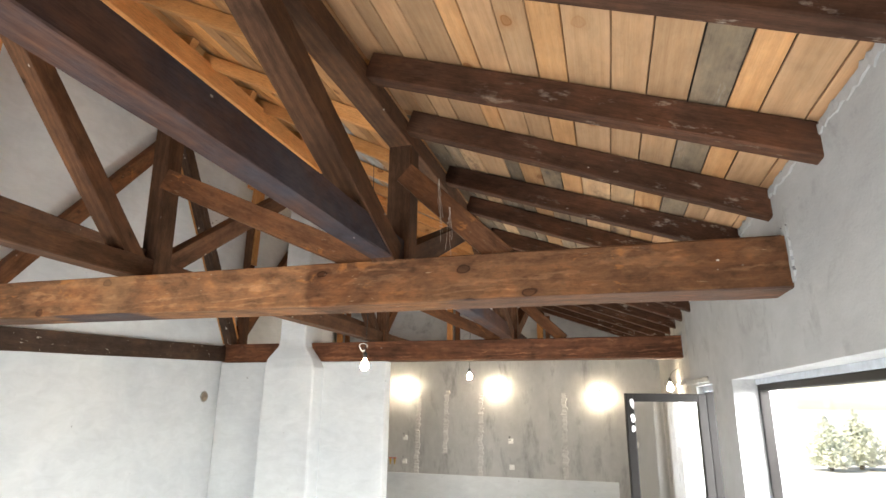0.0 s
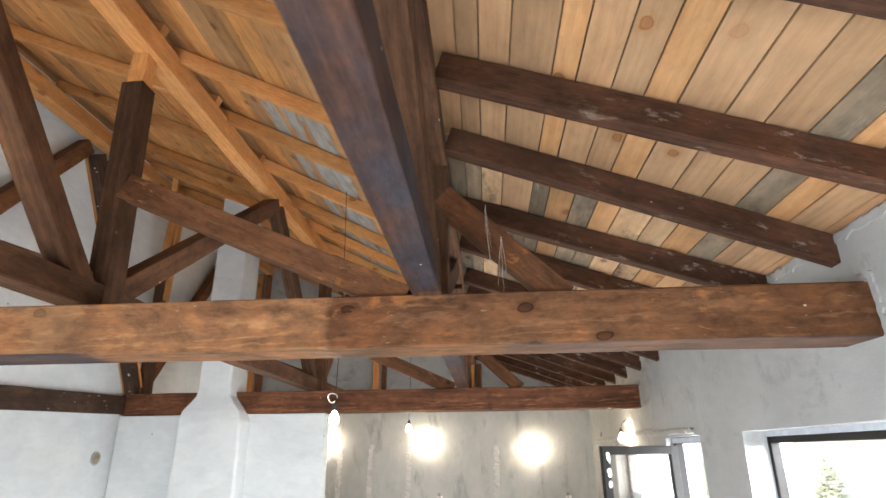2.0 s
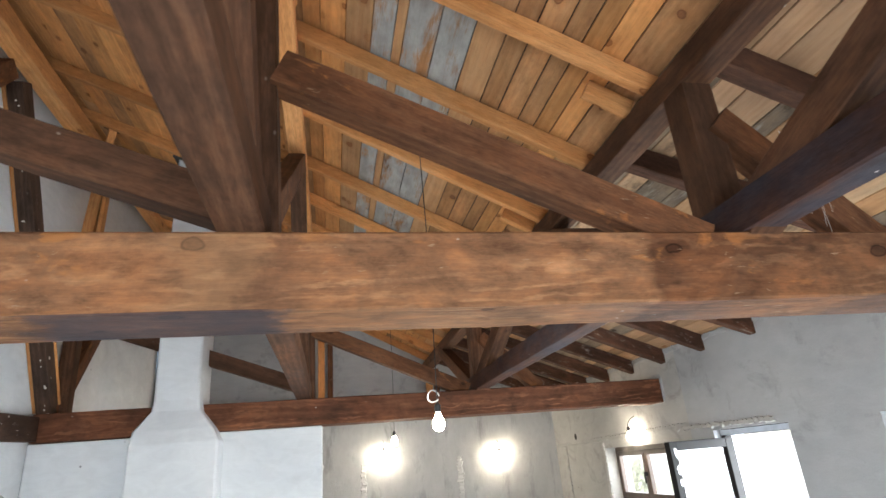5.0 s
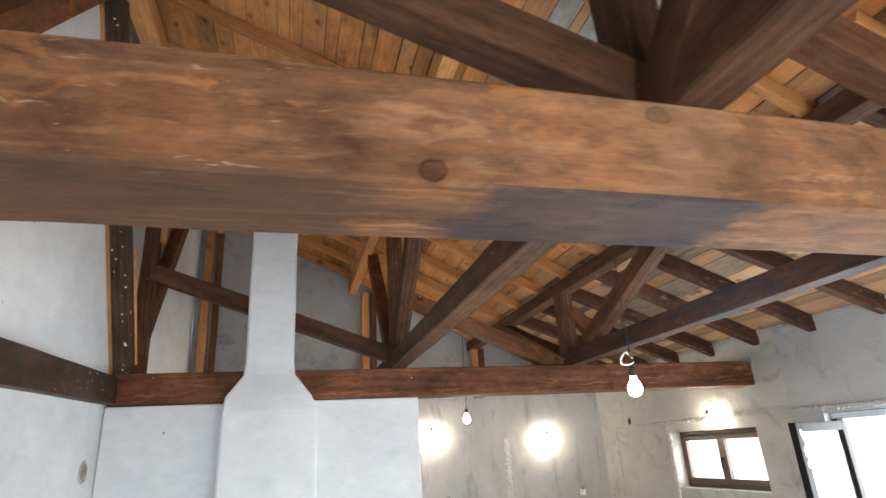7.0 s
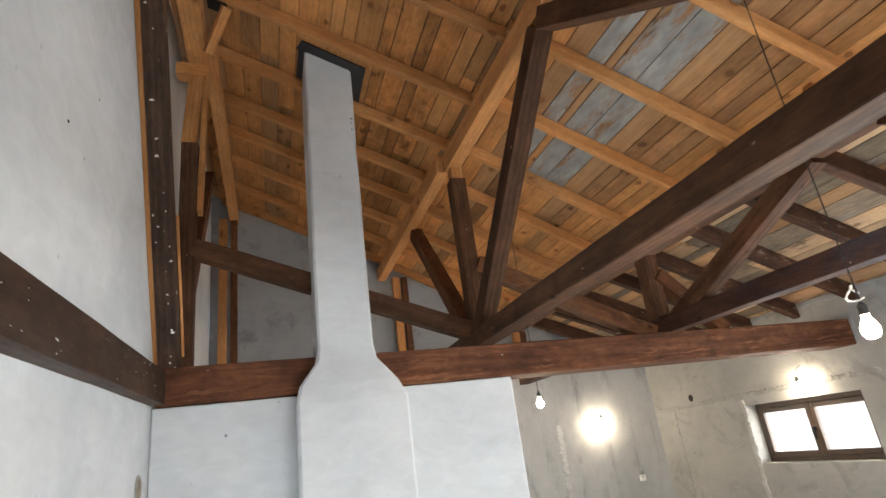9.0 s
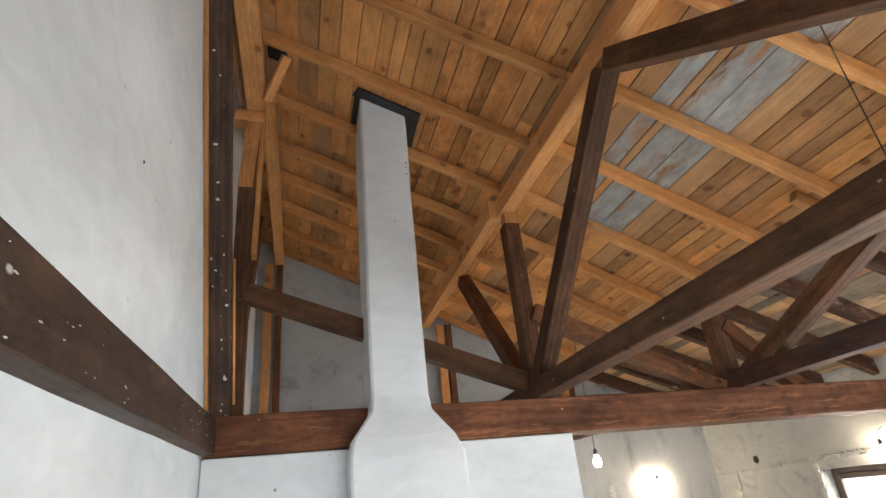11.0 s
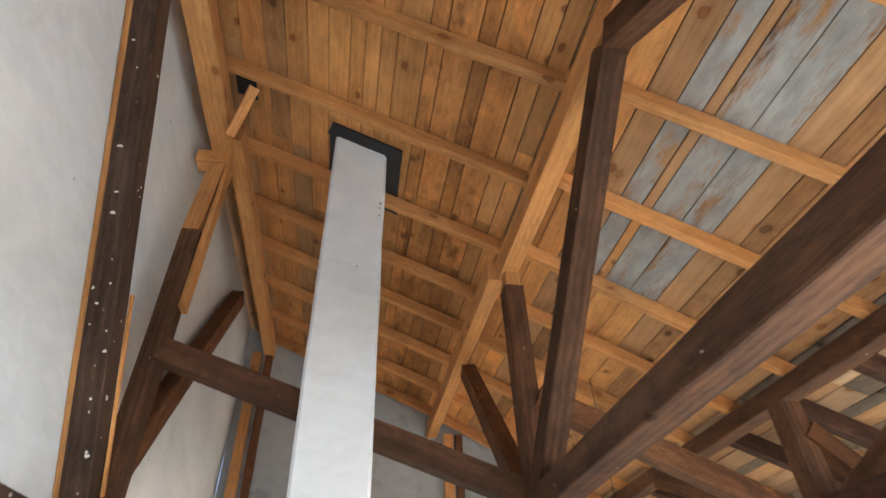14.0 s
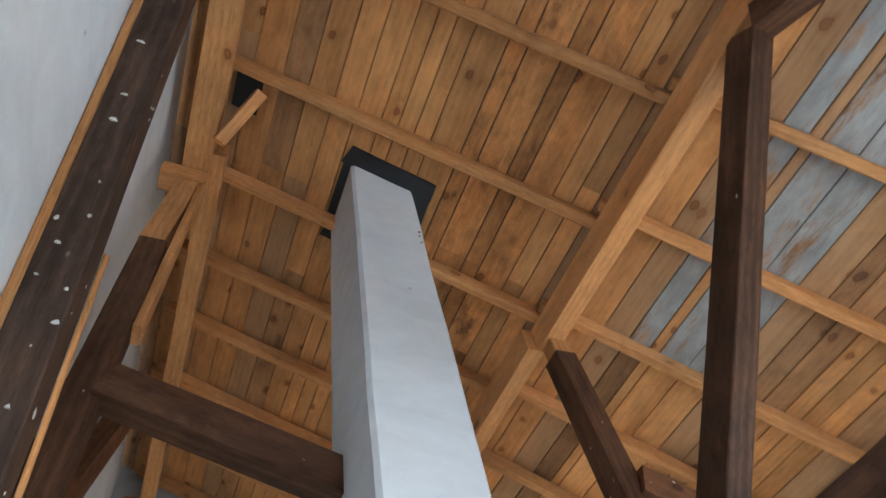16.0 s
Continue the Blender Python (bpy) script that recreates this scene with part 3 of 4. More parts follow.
def truss(y, ax, lean, top, tie, reaches):
    """One truss; ax: where its middle post stands, lean and top: how it ends; reaches: how its long braces run (way, middle reach, wall start, wall reach)."""
    t, _ = thing("roof_truss", 0, y, 0, "dark-stained timber roof truss with posts and struts", "roof truss", "roof trusses")
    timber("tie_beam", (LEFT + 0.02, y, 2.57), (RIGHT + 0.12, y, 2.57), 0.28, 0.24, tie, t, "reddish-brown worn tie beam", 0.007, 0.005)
    # posts
    timber("post", (L, y + 0.07, 2.69), (L, y + 0.07, 4.43), 0.12, 0.12, DARK, t, up=(0, 1, 0))
    timber("post_extension", (L - 0.01, y + 0.07, 4.431), (L + 0.03, y + 0.07, 5.06), 0.11, 0.1, PINE, t, "raw pine post extension", up=(0, 1, 0))
    timber("post_strap", (L + 0.076, y + 0.075, 3.86), (L + 0.1, y + 0.075, 5.1), 0.035, 0.1, PINE, t, "pine strap nailed to the post", up=(0, 1, 0))
    timber("bearing_block", (LEFT + 0.03, y + 0.06, 5.112), (L + 0.11, y + 0.06, 5.112), 0.13, 0.1, PINE, t, "short pine block under the purlin")
    timber("post", (ax, y + 0.07, 2.69), (ax - lean, y + 0.07, top), 0.13, 0.13, DARK, t, up=(0, 1, 0))
    timber("post_extension", (ax - lean, y + 0.07, top + 0.001), (ax - lean, y + 0.07, 4.285), 0.1, 0.1, PINE, t, "raw pine packing block", up=(0, 1, 0))
    timber("post", (B - 0.06, y + 0.07, 2.69), (B - 0.06, y + 0.07, 3.42), 0.14, 0.14, DARK, t, up=(0, 1, 0))
    # struts in the plane of the truss
    timber("strut", (L + 0.05, y + 0.04, 3.56), (A - 0.04, y + 0.04, 2.83), 0.11, 0.14, DARK, t)
    timber("strut", (ax + 0.05, y + 0.03, 3.38), (B - 0.2, y + 0.03, 2.7), 0.11, 0.14, STRUT, t, "brown strut with a pale worn face")
    timber("strut", (B - 0.02, y + 0.03, 3.24), (B + 0.56, y + 0.03, 2.69), 0.11, 0.13, STRUT, t)
    # braces along the house, to the purlins
    for way, reach_a, start_l, reach_l in reaches:
        timber("brace", (ax - 0.04, y + way * 0.05, 2.74), (A, y + way * reach_a, 4.26), 0.12, 0.13, STRUT if way > 0 and y > 5 else DARK, t)
        timber("brace", (B - 0.08, y + way * 0.08, 2.73), (B - 0.07, y + way * 1.75, 3.44), 0.13, 0.14, DARK, t)
        timber("brace", (L - 0.06, y + way * start_l, 2.7), (L - 0.06, y + way * reach_l, 5.12), 0.12, 0.15, SPLASHED if way < 0 else STRUT, t)
        if way < 0 and y > 5:
            timber("lath", (L - 0.134, y + way * start_l, 2.74), (L - 0.134, y + way * reach_l, 5.12), 0.028, 0.172, PINE, t, "thin pine lath against the wall")
            timber("lath", (L + 0.009, y - 0.02, 2.78), (L + 0.009, y - 0.47, 3.6), 0.014, 0.03, PINE, t, "short pine lath nailed to the brace")
    return t


for ty, ax, lean, top, tie, reaches in zip(
    TIES,
    (-3.0, -2.98, -2.975),
    (0.01, 0.05, 0.01),
    (4.17, 4.07, 4.17),
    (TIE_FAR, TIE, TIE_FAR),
    (((-1, 0.55, 0.05, 0.5), (1, 2.0, 0.05, 2.0)), ((-1, 1.5, 0.05, 1.6), (1, 2.18, 0.42, 2.35)), ((-1, 1.72, 0.05, 1.45), (1, 1.5, 0.0, 1.9))),
):
    truss(ty, ax, lean, top, tie, reaches)

# lime splashes stuck to the wall brace beside the chimney
rs = random.Random(5)
brace_p, brace_q = Vector((L - 0.06, TIES[2] - 0.05, 2.7)), Vector((L - 0.06, TIES[2] - 1.45, 5.12))
away = Vector((0, -0.866, -0.5))


def lime_splash(at, scale):
    bm = bmesh.new()
    bmesh.ops.create_icosphere(bm, subdivisions=1, radius=1.0)
    for v in bm.verts:
        v.co *= rs.uniform(0.6, 1.3)
    splash = tagged(part("lime_splash", bm, LIME), "small dried lime splash stuck on dark timber", "splash", "lime splashes")
    splash.matrix_world = Matrix.LocRotScale(at, None, scale)


for k in range(34):
    at = brace_p.lerp(brace_q, rs.uniform(0.03, 0.97) ** 1.3)
    size = rs.uniform(0.003, 0.011) * rs.choice((0.6, 1, 1, 1.7))
    if k % 3:
        lime_splash(at + away * 0.074 + Vector((rs.uniform(-0.05, 0.05), 0, 0)), (size * rs.uniform(0.6, 1.5), 0.004, size * rs.uniform(0.6, 1.5)))
    else:
        lime_splash(at + Vector((0.06, rs.uniform(-0.05, 0.05), 0)), (0.003, size * rs.uniform(0.6, 1.6), size))
for k in range(64):
    size = rs.uniform(0.0008, 0.0022) * rs.choice((0.6, 1, 1, 1.6))
    along_y = rs.uniform(2.6, 6.0)
    lime_splash(Vector((LEFT + 0.08, along_y, 2.455 - 0.037 * (6.0 - along_y) + 0.19 * rs.random() ** 0.8)), (0.0025, size * rs.uniform(1.0, 7.0), size))

# ---- longitudinal beams and purlins ----
def beam(name, x, z, w, h, material, label, y0=BACK + 0.01, y1=FAR - 0.01):
    return tagged(timber(name, (x, y0, z + h / 2), (x, y1, z + h / 2), w, h, material, None, "", 0.005, 0.005), label, name.replace("_", " "), name.replace("_", " ") + "s")


beam("longitudinal_beam", A - 0.01, 2.692, 0.135, 0.135, DARK, "dark-stained long beam resting on the tie beams")
beam("longitudinal_beam", B - 0.085, 2.692, 0.13, 0.145, BLUED, "blue-black stained long beam resting on the tie beams")
tagged(timber("wall_beam", (LEFT - 0.01, BACK + 0.01, 2.25), (LEFT - 0.01, 6.03, 2.562), 0.18, 0.205, SPLASHED, None, "", 0.005, 0.005), "dark-stained beam set along the white wall", "wall beam")
beam("purlin", -5.075, 5.165, 0.155, 0.165, PINE, "raw orange pine purlin under the rafters", BACK + 0.01, TIES[2] + 0.08)
beam("purlin", -4.985, 5.165, 0.11, 0.165, PINE, "raw orange pine purlin under the rafters", TIES[2] - 0.12)
beam("purlin", A, 4.285, 0.12, 0.165, PINE, "raw orange pine purlin under the rafters", BACK + 0.01, TIES[2] + 0.12)
beam("purlin", A - 0.07, 4.285, 0.11, 0.165, PINE, "raw orange pine purlin under the rafters", TIES[2] + 0.125)
beam("purlin", B - 0.06, 3.42, 0.14, 0.125, DARK, "dark-stained purlin under the rafters")


# ---- rafters ----
def rafter(x0, x1, y, w, h, material, label, group, skew=0.0):
    drop = h / 2 / math.cos(pitch((x0 + x1) / 2))
    return tagged(timber("rafter", (x0, y + skew, deck(x0) - drop - 0.002), (x1, y, deck(x1) - drop - 0.002), w, h, material, None, "", 0.006, 0.003), label, "rafter", group)


UPPER = (-2.05, -1.3, -0.6, 0.12, 0.85, 1.55, 2.3, 3.05, 3.92, 4.84, 5.56, 6.24, 6.88, 7.43, 8.05, 8.7, 9.3)
LOWER = (-2.1, -1.35, -0.6, 0.2, 0.95, 1.68, 2.5, 3.2, 3.97, 4.74, 5.42, 6.13, 6.76, 7.41, 8.05, 8.7, 9.3)
OLD = ((-2.15, 0), (-1.42, 0), (-0.7, 0), (0.05, 0), (0.82, -0.02), (1.57, 0.02), (2.28, -0.1), (2.95, 0.05), (3.72, -0.08), (4.55, 0), (5.24, -0.12), (5.92, -0.17), (6.58, -0.18), (7.2, -0.15), (7.85, -0.12), (8.5, -0.1), (9.1, -0.1))
for y in UPPER:
    rafter(LEFT + 0.16, A + 0.05, y, 0.06, 0.095, PINE, "raw orange pine rafter", "upper pine rafters", 0.04)
for y in LOWER:
    rafter(A - 0.04, B - 0.025, y - 0.02, 0.06, 0.095, PINE, "raw orange pine rafter", "lower pine rafters", 0.05)
for y, skew in OLD:
    rafter(B + 0.02, RIGHT + 0.1, y, 0.085, 0.135, BLACK, "dark weathered rafter with whitish mould marks", "dark rafters", skew)


# ---- lamps ----
def bulb(x, y, z, hang, label, loop=False, reach=(0, 0)):
    t, _ = thing("pendant_bulb", x, y, z, label, "light bulb", "bare bulbs")
    holder = part("lamp_holder", spin_bm([(0.012, 0.034), (0.019, 0.036), (0.019, 0.075), (0.014, 0.082), (0.006, 0.092), (0.004, 0.096)]), WIRE, t)
    glass = part("bulb_glass", spin_bm([(0.004, -0.068), (0.022, -0.062), (0.033, -0.043), (0.035, -0.024), (0.029, -0.002), (0.016, 0.018), (0.0135, 0.03), (0.0135, 0.036)]), BULB, holder)
    pts = [(0.012 * math.sin(3.1 * k / 9) + reach[0] * (k / 9) ** 3, 0.01 * math.sin(3.1 * k / 9) + reach[1] * (k / 9) ** 3, 0.092 + (hang - 0.092) * k / 9) for k in range(10)]
    wire = part("cable", tube_bm(pts, 0.003, 6), WIRE, t)
    made = [glass, holder, wire]
    if loop:
        ring = [(0.02 + 0.034 * math.cos(a * 0.5) - 0.04, 0.02 * math.sin(a), 0.13 + 0.034 * math.sin(a * 0.5)) for a in range(12)]
        made.append(part("cable_loop", tube_bm(ring, 0.004, 6), SOCKET, t))
    t.matrix_world = Matrix.Translation((x, y, z))
    return t


bulb(-2.15, 3.86, 2.27, deck(-2.15) - 2.27 - 0.01, "lit bare bulb on a long black cable", True)
bulb(-2.05, 7.3, 2.33, deck(-2.05) - 2.33 - 0.01, "lit bare bulb on a long black cable")
for bx, bz in ((-3.7, 2.22), (-2.02, 2.22), (-0.3, 2.1)):
    bulb(bx, 9.14, bz, 0.2, "lit bare bulb hanging close to the grey wall", False, (0, 0.115))
bulb(0.55, 6.72, 2.17, 0.2, "lit bare bulb hanging above the small window", False, (0.105, 0))


# ---- windows and door ----
def frame_bars(parent, x, y0, y1, z0, z1, w, d, material, name="window_frame"):
    return part(name, box_bm([(x, x + d, y0, y0 + w, z0, z1), (x, x + d, y1 - w, y1, z0, z1), (x, x + d, y0 + w, y1 - w, z0, z0 + w), (x, x + d, y0 + w, y1 - w, z1 - w, z1)], 0.006), material, parent)


def pane(parent, x, y0, y1, z0, z1):
    ob = part("pane", box_bm([(x, x + 0.008, y0, y1, z0, z1)]), GLASS, parent)
    ob.visible_shadow = False
    return ob


win, _ = thing("window_1", 0, 0, 0, "wide anthracite-framed window in a deep plastered reveal", "window", "", "structure")
frame_bars(win, 0.8, 0.9, 3.65, 0.9, 2.085, 0.04, 0.06, ANTHRACITE)
pane(win, 0.83, 0.94, 3.61, 0.94, 2.045)
part("mounting_strip", box_bm([(0.79, 0.85, 0.91, 3.64, 2.086, 2.119)]), PALE, win, "pale blue-grey mounting foam strip")

win2, _ = thing("window_2", 0, 0, 0, "small brown two-sash window with bright daylight", "window", "", "structure")
frame_bars(win2, 0.78, 6.17, 7.59, 1.43, 2.05, 0.05, 0.07, FRAME_B)
for a, b in ((6.22, 6.88), (6.88, 7.54)):
    sash = frame_bars(win2, 0.765, a, b, 1.48, 2.0, 0.055, 0.05, FRAME_B, "sash")
    pane(sash, 0.79, a + 0.05, b - 0.05, 1.53, 1.95)
part("window_handle", box_bm([(0.735, 0.765, 6.865, 6.895, 1.72, 1.76), (0.725, 0.74, 6.87, 6.89, 1.64, 1.76)], 0.004), ANTHRACITE, win2, "dark window handle")

frame_d, _ = thing("door_1", 0, 0, 0, "anthracite glazed terrace door frame with its leaf open", "door", "", "structure")
frame_bars(frame_d, 0.72, 4.44, 5.36, 0.0, 2.12, 0.055, 0.07, ANTHRACITE, "door_frame")
part("mounting_strip", box_bm([(0.705, 0.72, 4.46, 5.34, 2.07, 2.115)]), PALE, frame_d, "pale blue-grey mounting strip")
leaf, _ = thing("door_leaf", 0, 0, 0, "open glazed door leaf with anthracite frame", "door")
LW, LH = 0.74, 2.05
leaf_frame = part("leaf_frame", box_bm([(0, 0.075, -0.03, 0.03, 0.02, LH), (LW - 0.075, LW, -0.03, 0.03, 0.02, LH), (0.075, LW - 0.075, -0.03, 0.03, 0.02, 0.1), (0.075, LW - 0.075, -0.03, 0.03, LH - 0.075, LH)], 0.005), ANTHRACITE, leaf)
lp = part("pane", box_bm([(0.07, LW - 0.07, -0.006, 0.006, 0.09, LH - 0.07)]), GLASS, leaf)
lp.visible_shadow = False
part("door_handle", box_bm([(0.03, 0.05, -0.075, -0.06, 0.98, 1.1), (0.032, 0.048, -0.065, -0.03, 1.06, 1.09)], 0.004), STEEL, leaf_frame, "steel lever handle")
rt = random.Random(8)
for zz, hh in ((1.9, 0.12), (1.79, 0.08), (1.7, 0.06)):
    bm = bmesh.new()
    edge = [(0.055 + rt.uniform(0.5, 1.15) * 0.026 * math.cos(a * 0.571), zz + hh / 2 + rt.uniform(0.5, 1.15) * hh / 2 * math.sin(a * 0.571)) for a in range(11)]
    face = bm.faces.new([bm.verts.new((ex, -0.0315, ez)) for ex, ez in edge])
    grown = bmesh.ops.extrude_face_region(bm, geom=[face])
    bmesh.ops.translate(bm, vec=(0, -0.001, 0), verts=[v for v in grown["geom"] if isinstance(v, bmesh.types.BMVert)])
    bmesh.ops.recalc_face_normals(bm, faces=bm.faces)
    part("sticker", bm, PAPER, leaf_frame, "torn white paper sticker")
leaf.matrix_world = pose(-0.02, 5.06, 0, 0, 0, 14.0)

# ---- outside ----
tagged(part("ground", box_bm([(-400, 400, -400, 400, -0.45, -0.25)]), GRASS), "pale sunlit gravel ground outside", "ground", "", "structure")


def tree(x, y, h, seed):
    rng = random.Random(seed)
    t, _ = thing("tree", x, y, 0, "leafy green tree outside the window", "tree", "trees outside")
    part("trunk", tube_bm([(0, 0, -0.3), (0.05, 0.03, h * 0.3), (-0.05, 0.05, h * 0.6), (0.02, 0, h * 0.85)], 0.09, 8), BARK, t)
    bm = bmesh.new()
    for _ in range(4200):
        a, r, zz = rng.uniform(0, 6.283), abs(rng.gauss(0, 0.42)), rng.uniform(-0.04, 1.0)
        rad = h * 0.42 * math.sin(math.pi * min(1, zz * 0.62 + 0.38)) * min(1, r + 0.25)
        c = Vector((rad * math.cos(a), rad * math.sin(a), h * zz))
        u = Vector((rng.uniform(-1, 1), rng.uniform(-1, 1), rng.uniform(-1, 1))).normalized() * rng.uniform(0.05, 0.12)
        v = u.orthogonal().normalized() * u.length * 0.6
        bm.faces.new([bm.verts.new(c + w) for w in (u, v, -u, -v)])
    part("crown", bm, LEAF, t)
    t.matrix_world = Matrix.Translation((x, y, 0))


for k, (tx, ty, th) in enumerate(((7.2, 23.5, 1.6), (8.5, 24.5, 1.8), (9.9, 24.0, 1.7), (12.5, 25.0, 1.6))):
    tree(tx, ty, th, k)

# ---- far posts under the purlin ends ----
for px, top, py in ((-5.11, 5.165, 9.33), (A + 0.1, 4.285, 9.33), (B - 0.06, 3.42, 9.33)):
    tagged(timber("wall_post", (px, py, 2.9), (px, py, top), 0.1, 0.07, PINE, None, "", up=(0, 1, 0)), "raw pine post standing against the grey gable wall", "post", "wall posts")
    tagged(timber("wall_post", (px + 0.13, py + 0.06, 2.9), (px + 0.13, py + 0.06, top + 0.02), 0.08, 0.07, STRUT, None, "", up=(0, 1, 0)), "brown-stained post standing against the grey gable wall", "post", "wall posts")
tagged(timber("plank", (-2.24, 7.3, 2.62), (-1.55, 6.335, 2.62), 0.12, 0.1, STRUT), "short brown plank fixed behind the tie beam", "plank")

# ---- roof flashing, stubs and blocks ----
collar, _ = thing("flue_collar", 0, 0, 0, "black tarred flashing round the flue in the roof", "flashing")
for cx0, cx1, cy0, cy1 in ((-4.3, -3.8, 5.79, 5.88), (-4.3, -3.8, 6.338, 6.41), (-4.3, -4.256, 5.88, 6.338), (-3.902, -3.8, 5.88, 6.338)):
    bm = bmesh.new()
    lo = [bm.verts.new((x, y, deck(x) - 0.012 + 0.004 * math.sin(40 * (x + y)))) for x, y in ((cx0 + rs.uniform(-0.02, 0.02), cy0 + rs.uniform(-0.02, 0.01)), (cx1 + rs.uniform(-0.02, 0.02), cy0 + rs.uniform(-0.02, 0.01)), (cx1 + rs.uniform(-0.02, 0.03), cy1 + rs.uniform(-0.01, 0.02)), (cx0 + rs.uniform(-0.02, 0.02), cy1 + rs.uniform(-0.01, 0.02)))]
    hi = [bm.verts.new(v.co + Vector((0, 0, 0.012))) for v in lo]
    bm.faces.new(lo)
    bm.faces.new(hi)
    for k in range(4):
        bm.faces.new((lo[k], lo[(k + 1) % 4], hi[(k + 1) % 4], hi[k]))
    bmesh.ops.recalc_face_normals(bm, faces=bm.faces)
    part("flashing_strip", bm, TAR, collar)
# black sheet under the boards, painted in for the shaded gap by the stub
torn = tagged(part("torn_felt", box_bm([(-0.16, 0.0, 5.66, 5.86, -0.006, 0.001)]), FELT), "black sheet painting the shaded gap beside a cut-off pine stub", "roofing felt")
torn.matrix_world = Matrix.Translation((-4.83, 0, deck(-4.83))) @ Matrix.Rotation(pitch(-4.83), 4, "Y")
tagged(timber("stub", (-4.98, 5.95, 5.08), (-4.83, 5.7, 5.31), 0.065, 0.06, PINE), "cut-off raw pine stub on the purlin", "stub")
for by in (2.68, 4.17, 4.9):
    tagged(timber("packing_block", (-1.5, by, deck(-1.5) - 0.05), (-1.28, by, deck(-1.28) - 0.05), 0.06, 0.085, PINE), "short pine packing block beside a rafter", "block", "packing blocks")


# ---- cobwebs ----
def cobweb(x, y, z, length, seed):
    rg = random.Random(seed)
    t, _ = thing("cobweb", x, y, z, "dusty grey cobweb strands hanging from the timber", "cobweb", "cobwebs")
    for k in range(4):
        n = 9
        dx, dy = rg.uniform(-0.03, 0.03), rg.uniform(-0.02, 0.02)
        pts = [(dx * j / n + rg.uniform(-0.004, 0.004), dy * j / n, -length * rg.uniform(0.95, 1.05) * j / n * (0.4 + 0.2 * k)) for j in range(n)]
        part("strand", tube_bm(pts, rg.uniform(0.0005, 0.001), 4), DUST, t)
    t.matrix_world = Matrix.Translation((x, y, z))


for k, (wx, wy, wz, wl) in enumerate(((-1.0, 2.16, 3.16, 0.42), (-0.93, 2.14, 2.98, 0.34))):
    cobweb(wx, wy, wz, wl, 50 + k)

# ---- kitchen wall fittings ----
def socket_box(x, z, wires):
    t, _ = thing("socket_box", x, KITCHEN, z, "white plastic wall box with loose wires", "socket", "wall boxes")
    part("box", box_bm([(-0.04, 0.04, -0.03, 0.0, -0.04, 0.04)], 0.006), SOCKET, t)
    for k in range(wires):
        part("wire", tube_bm([(-0.02 + 0.015 * k, -0.03, 0.01), (-0.02 + 0.02 * k, -0.06, 0.05), (-0.03 + 0.025 * k, -0.05, 0.085)], 0.004, 6), WIRE, t)
    t.matrix_world = Matrix.Translation((x, KITCHEN - 0.002, z))


for sx, sz, sw in ((-3.68, 1.34, 2), (-3.68, 0.95, 2), (-1.8, 1.33, 2), (-1.79, 0.92, 0), (0.2, 1.33, 2)):
    socket_box(sx, sz, sw)
valve, _ = thing("water_tap", -3.9, KITCHEN, 0.93, "pair of red-handled brass water valves on the wall", "valve")
for k in (-0.04, 0.04):
    part("valve_body", spin_bm([(0.012, 0.0), (0.014, 0.05), (0.02, 0.06), (0.02, 0.09), (0.012, 0.1)], 10), BRASS, valve).matrix_world = pose(k, -0.03, -0.04)
    part("valve_handle", box_bm([(k - 0.03, k + 0.03, -0.04, -0.02, 0.06, 0.075)], 0.004), RED, valve)
valve.matrix_world = Matrix.Translation((-3.9, KITCHEN - 0.004, 0.93))


def ragged_strip(name, p, q, width, material, label, depth, seed):
    """A rough raised strip of mortar on a wall from p to q."""
    rg = random.Random(seed)
    p, q = Vector(p), Vector(q)
    d = (q - p).normalized()
    n = Vector(depth).normalized()
    side = d.cross(n)
    steps = max(6, int((q - p).length / 0.022))
    bm = bmesh.new()
    rows = []
    for i in range(steps + 1):
        c = p + (q - p) * i / steps + side * width * rg.uniform(-0.15, 0.15)
        a, b = width * rg.uniform(0.3, 0.6), width * rg.uniform(0.3, 0.6)
        h = Vector(depth).length * rg.uniform(0.5, 1.0)
        rows.append([bm.verts.new(c - side * a - n * 0.01), bm.verts.new(c - side * a * 0.7 + n * h), bm.verts.new(c + side * b * 0.7 + n * h), bm.verts.new(c + side * b - n * 0.01)])
    for a, b in zip(rows, rows[1:]):
        for k in range(3):
            bm.faces.new((a[k], a[k + 1], b[k + 1], b[k]))
    bmesh.ops.recalc_face_normals(bm, faces=bm.faces)
    return tagged(part(name, bm, material), label, "mortar strip", "mortar strips")


for k, (vx, vz0, vz1) in enumerate(((-3.47, 0.75, 2.1), (-2.95, 1.1, 2.15), (-2.33, 0.75, 2.1), (-0.92, 0.75, 2.12))):
    ragged_strip("mortar_strip", (vx, KITCHEN, vz0), (vx + 0.03, KITCHEN, vz1), 0.1, PALEMORTAR, "vertical strip of rough filled mortar on the kitchen wall", (0, -0.016, 0), k)
ragged_strip("mortar_strip", (RIGHT, 5.75, 2.2), (RIGHT, 9.2, 2.14), 0.05, ROUGH, "horizontal ragged plaster edge above the small window", (-0.02, 0, 0), 21)
ragged_strip("mortar_strip", (RIGHT, 7.62, 1.0), (RIGHT, 7.62, 2.12), 0.08, PALEMORTAR, "pale plaster edge beside the small window", (-0.016, 0, 0), 22)
ragged_strip("mortar_strip", (RIGHT, 8.85, 0.8), (RIGHT, 8.85, 2.12), 0.07, ROUGH, "vertical strip of rough filled mortar", (-0.024, 0, 0), 23)
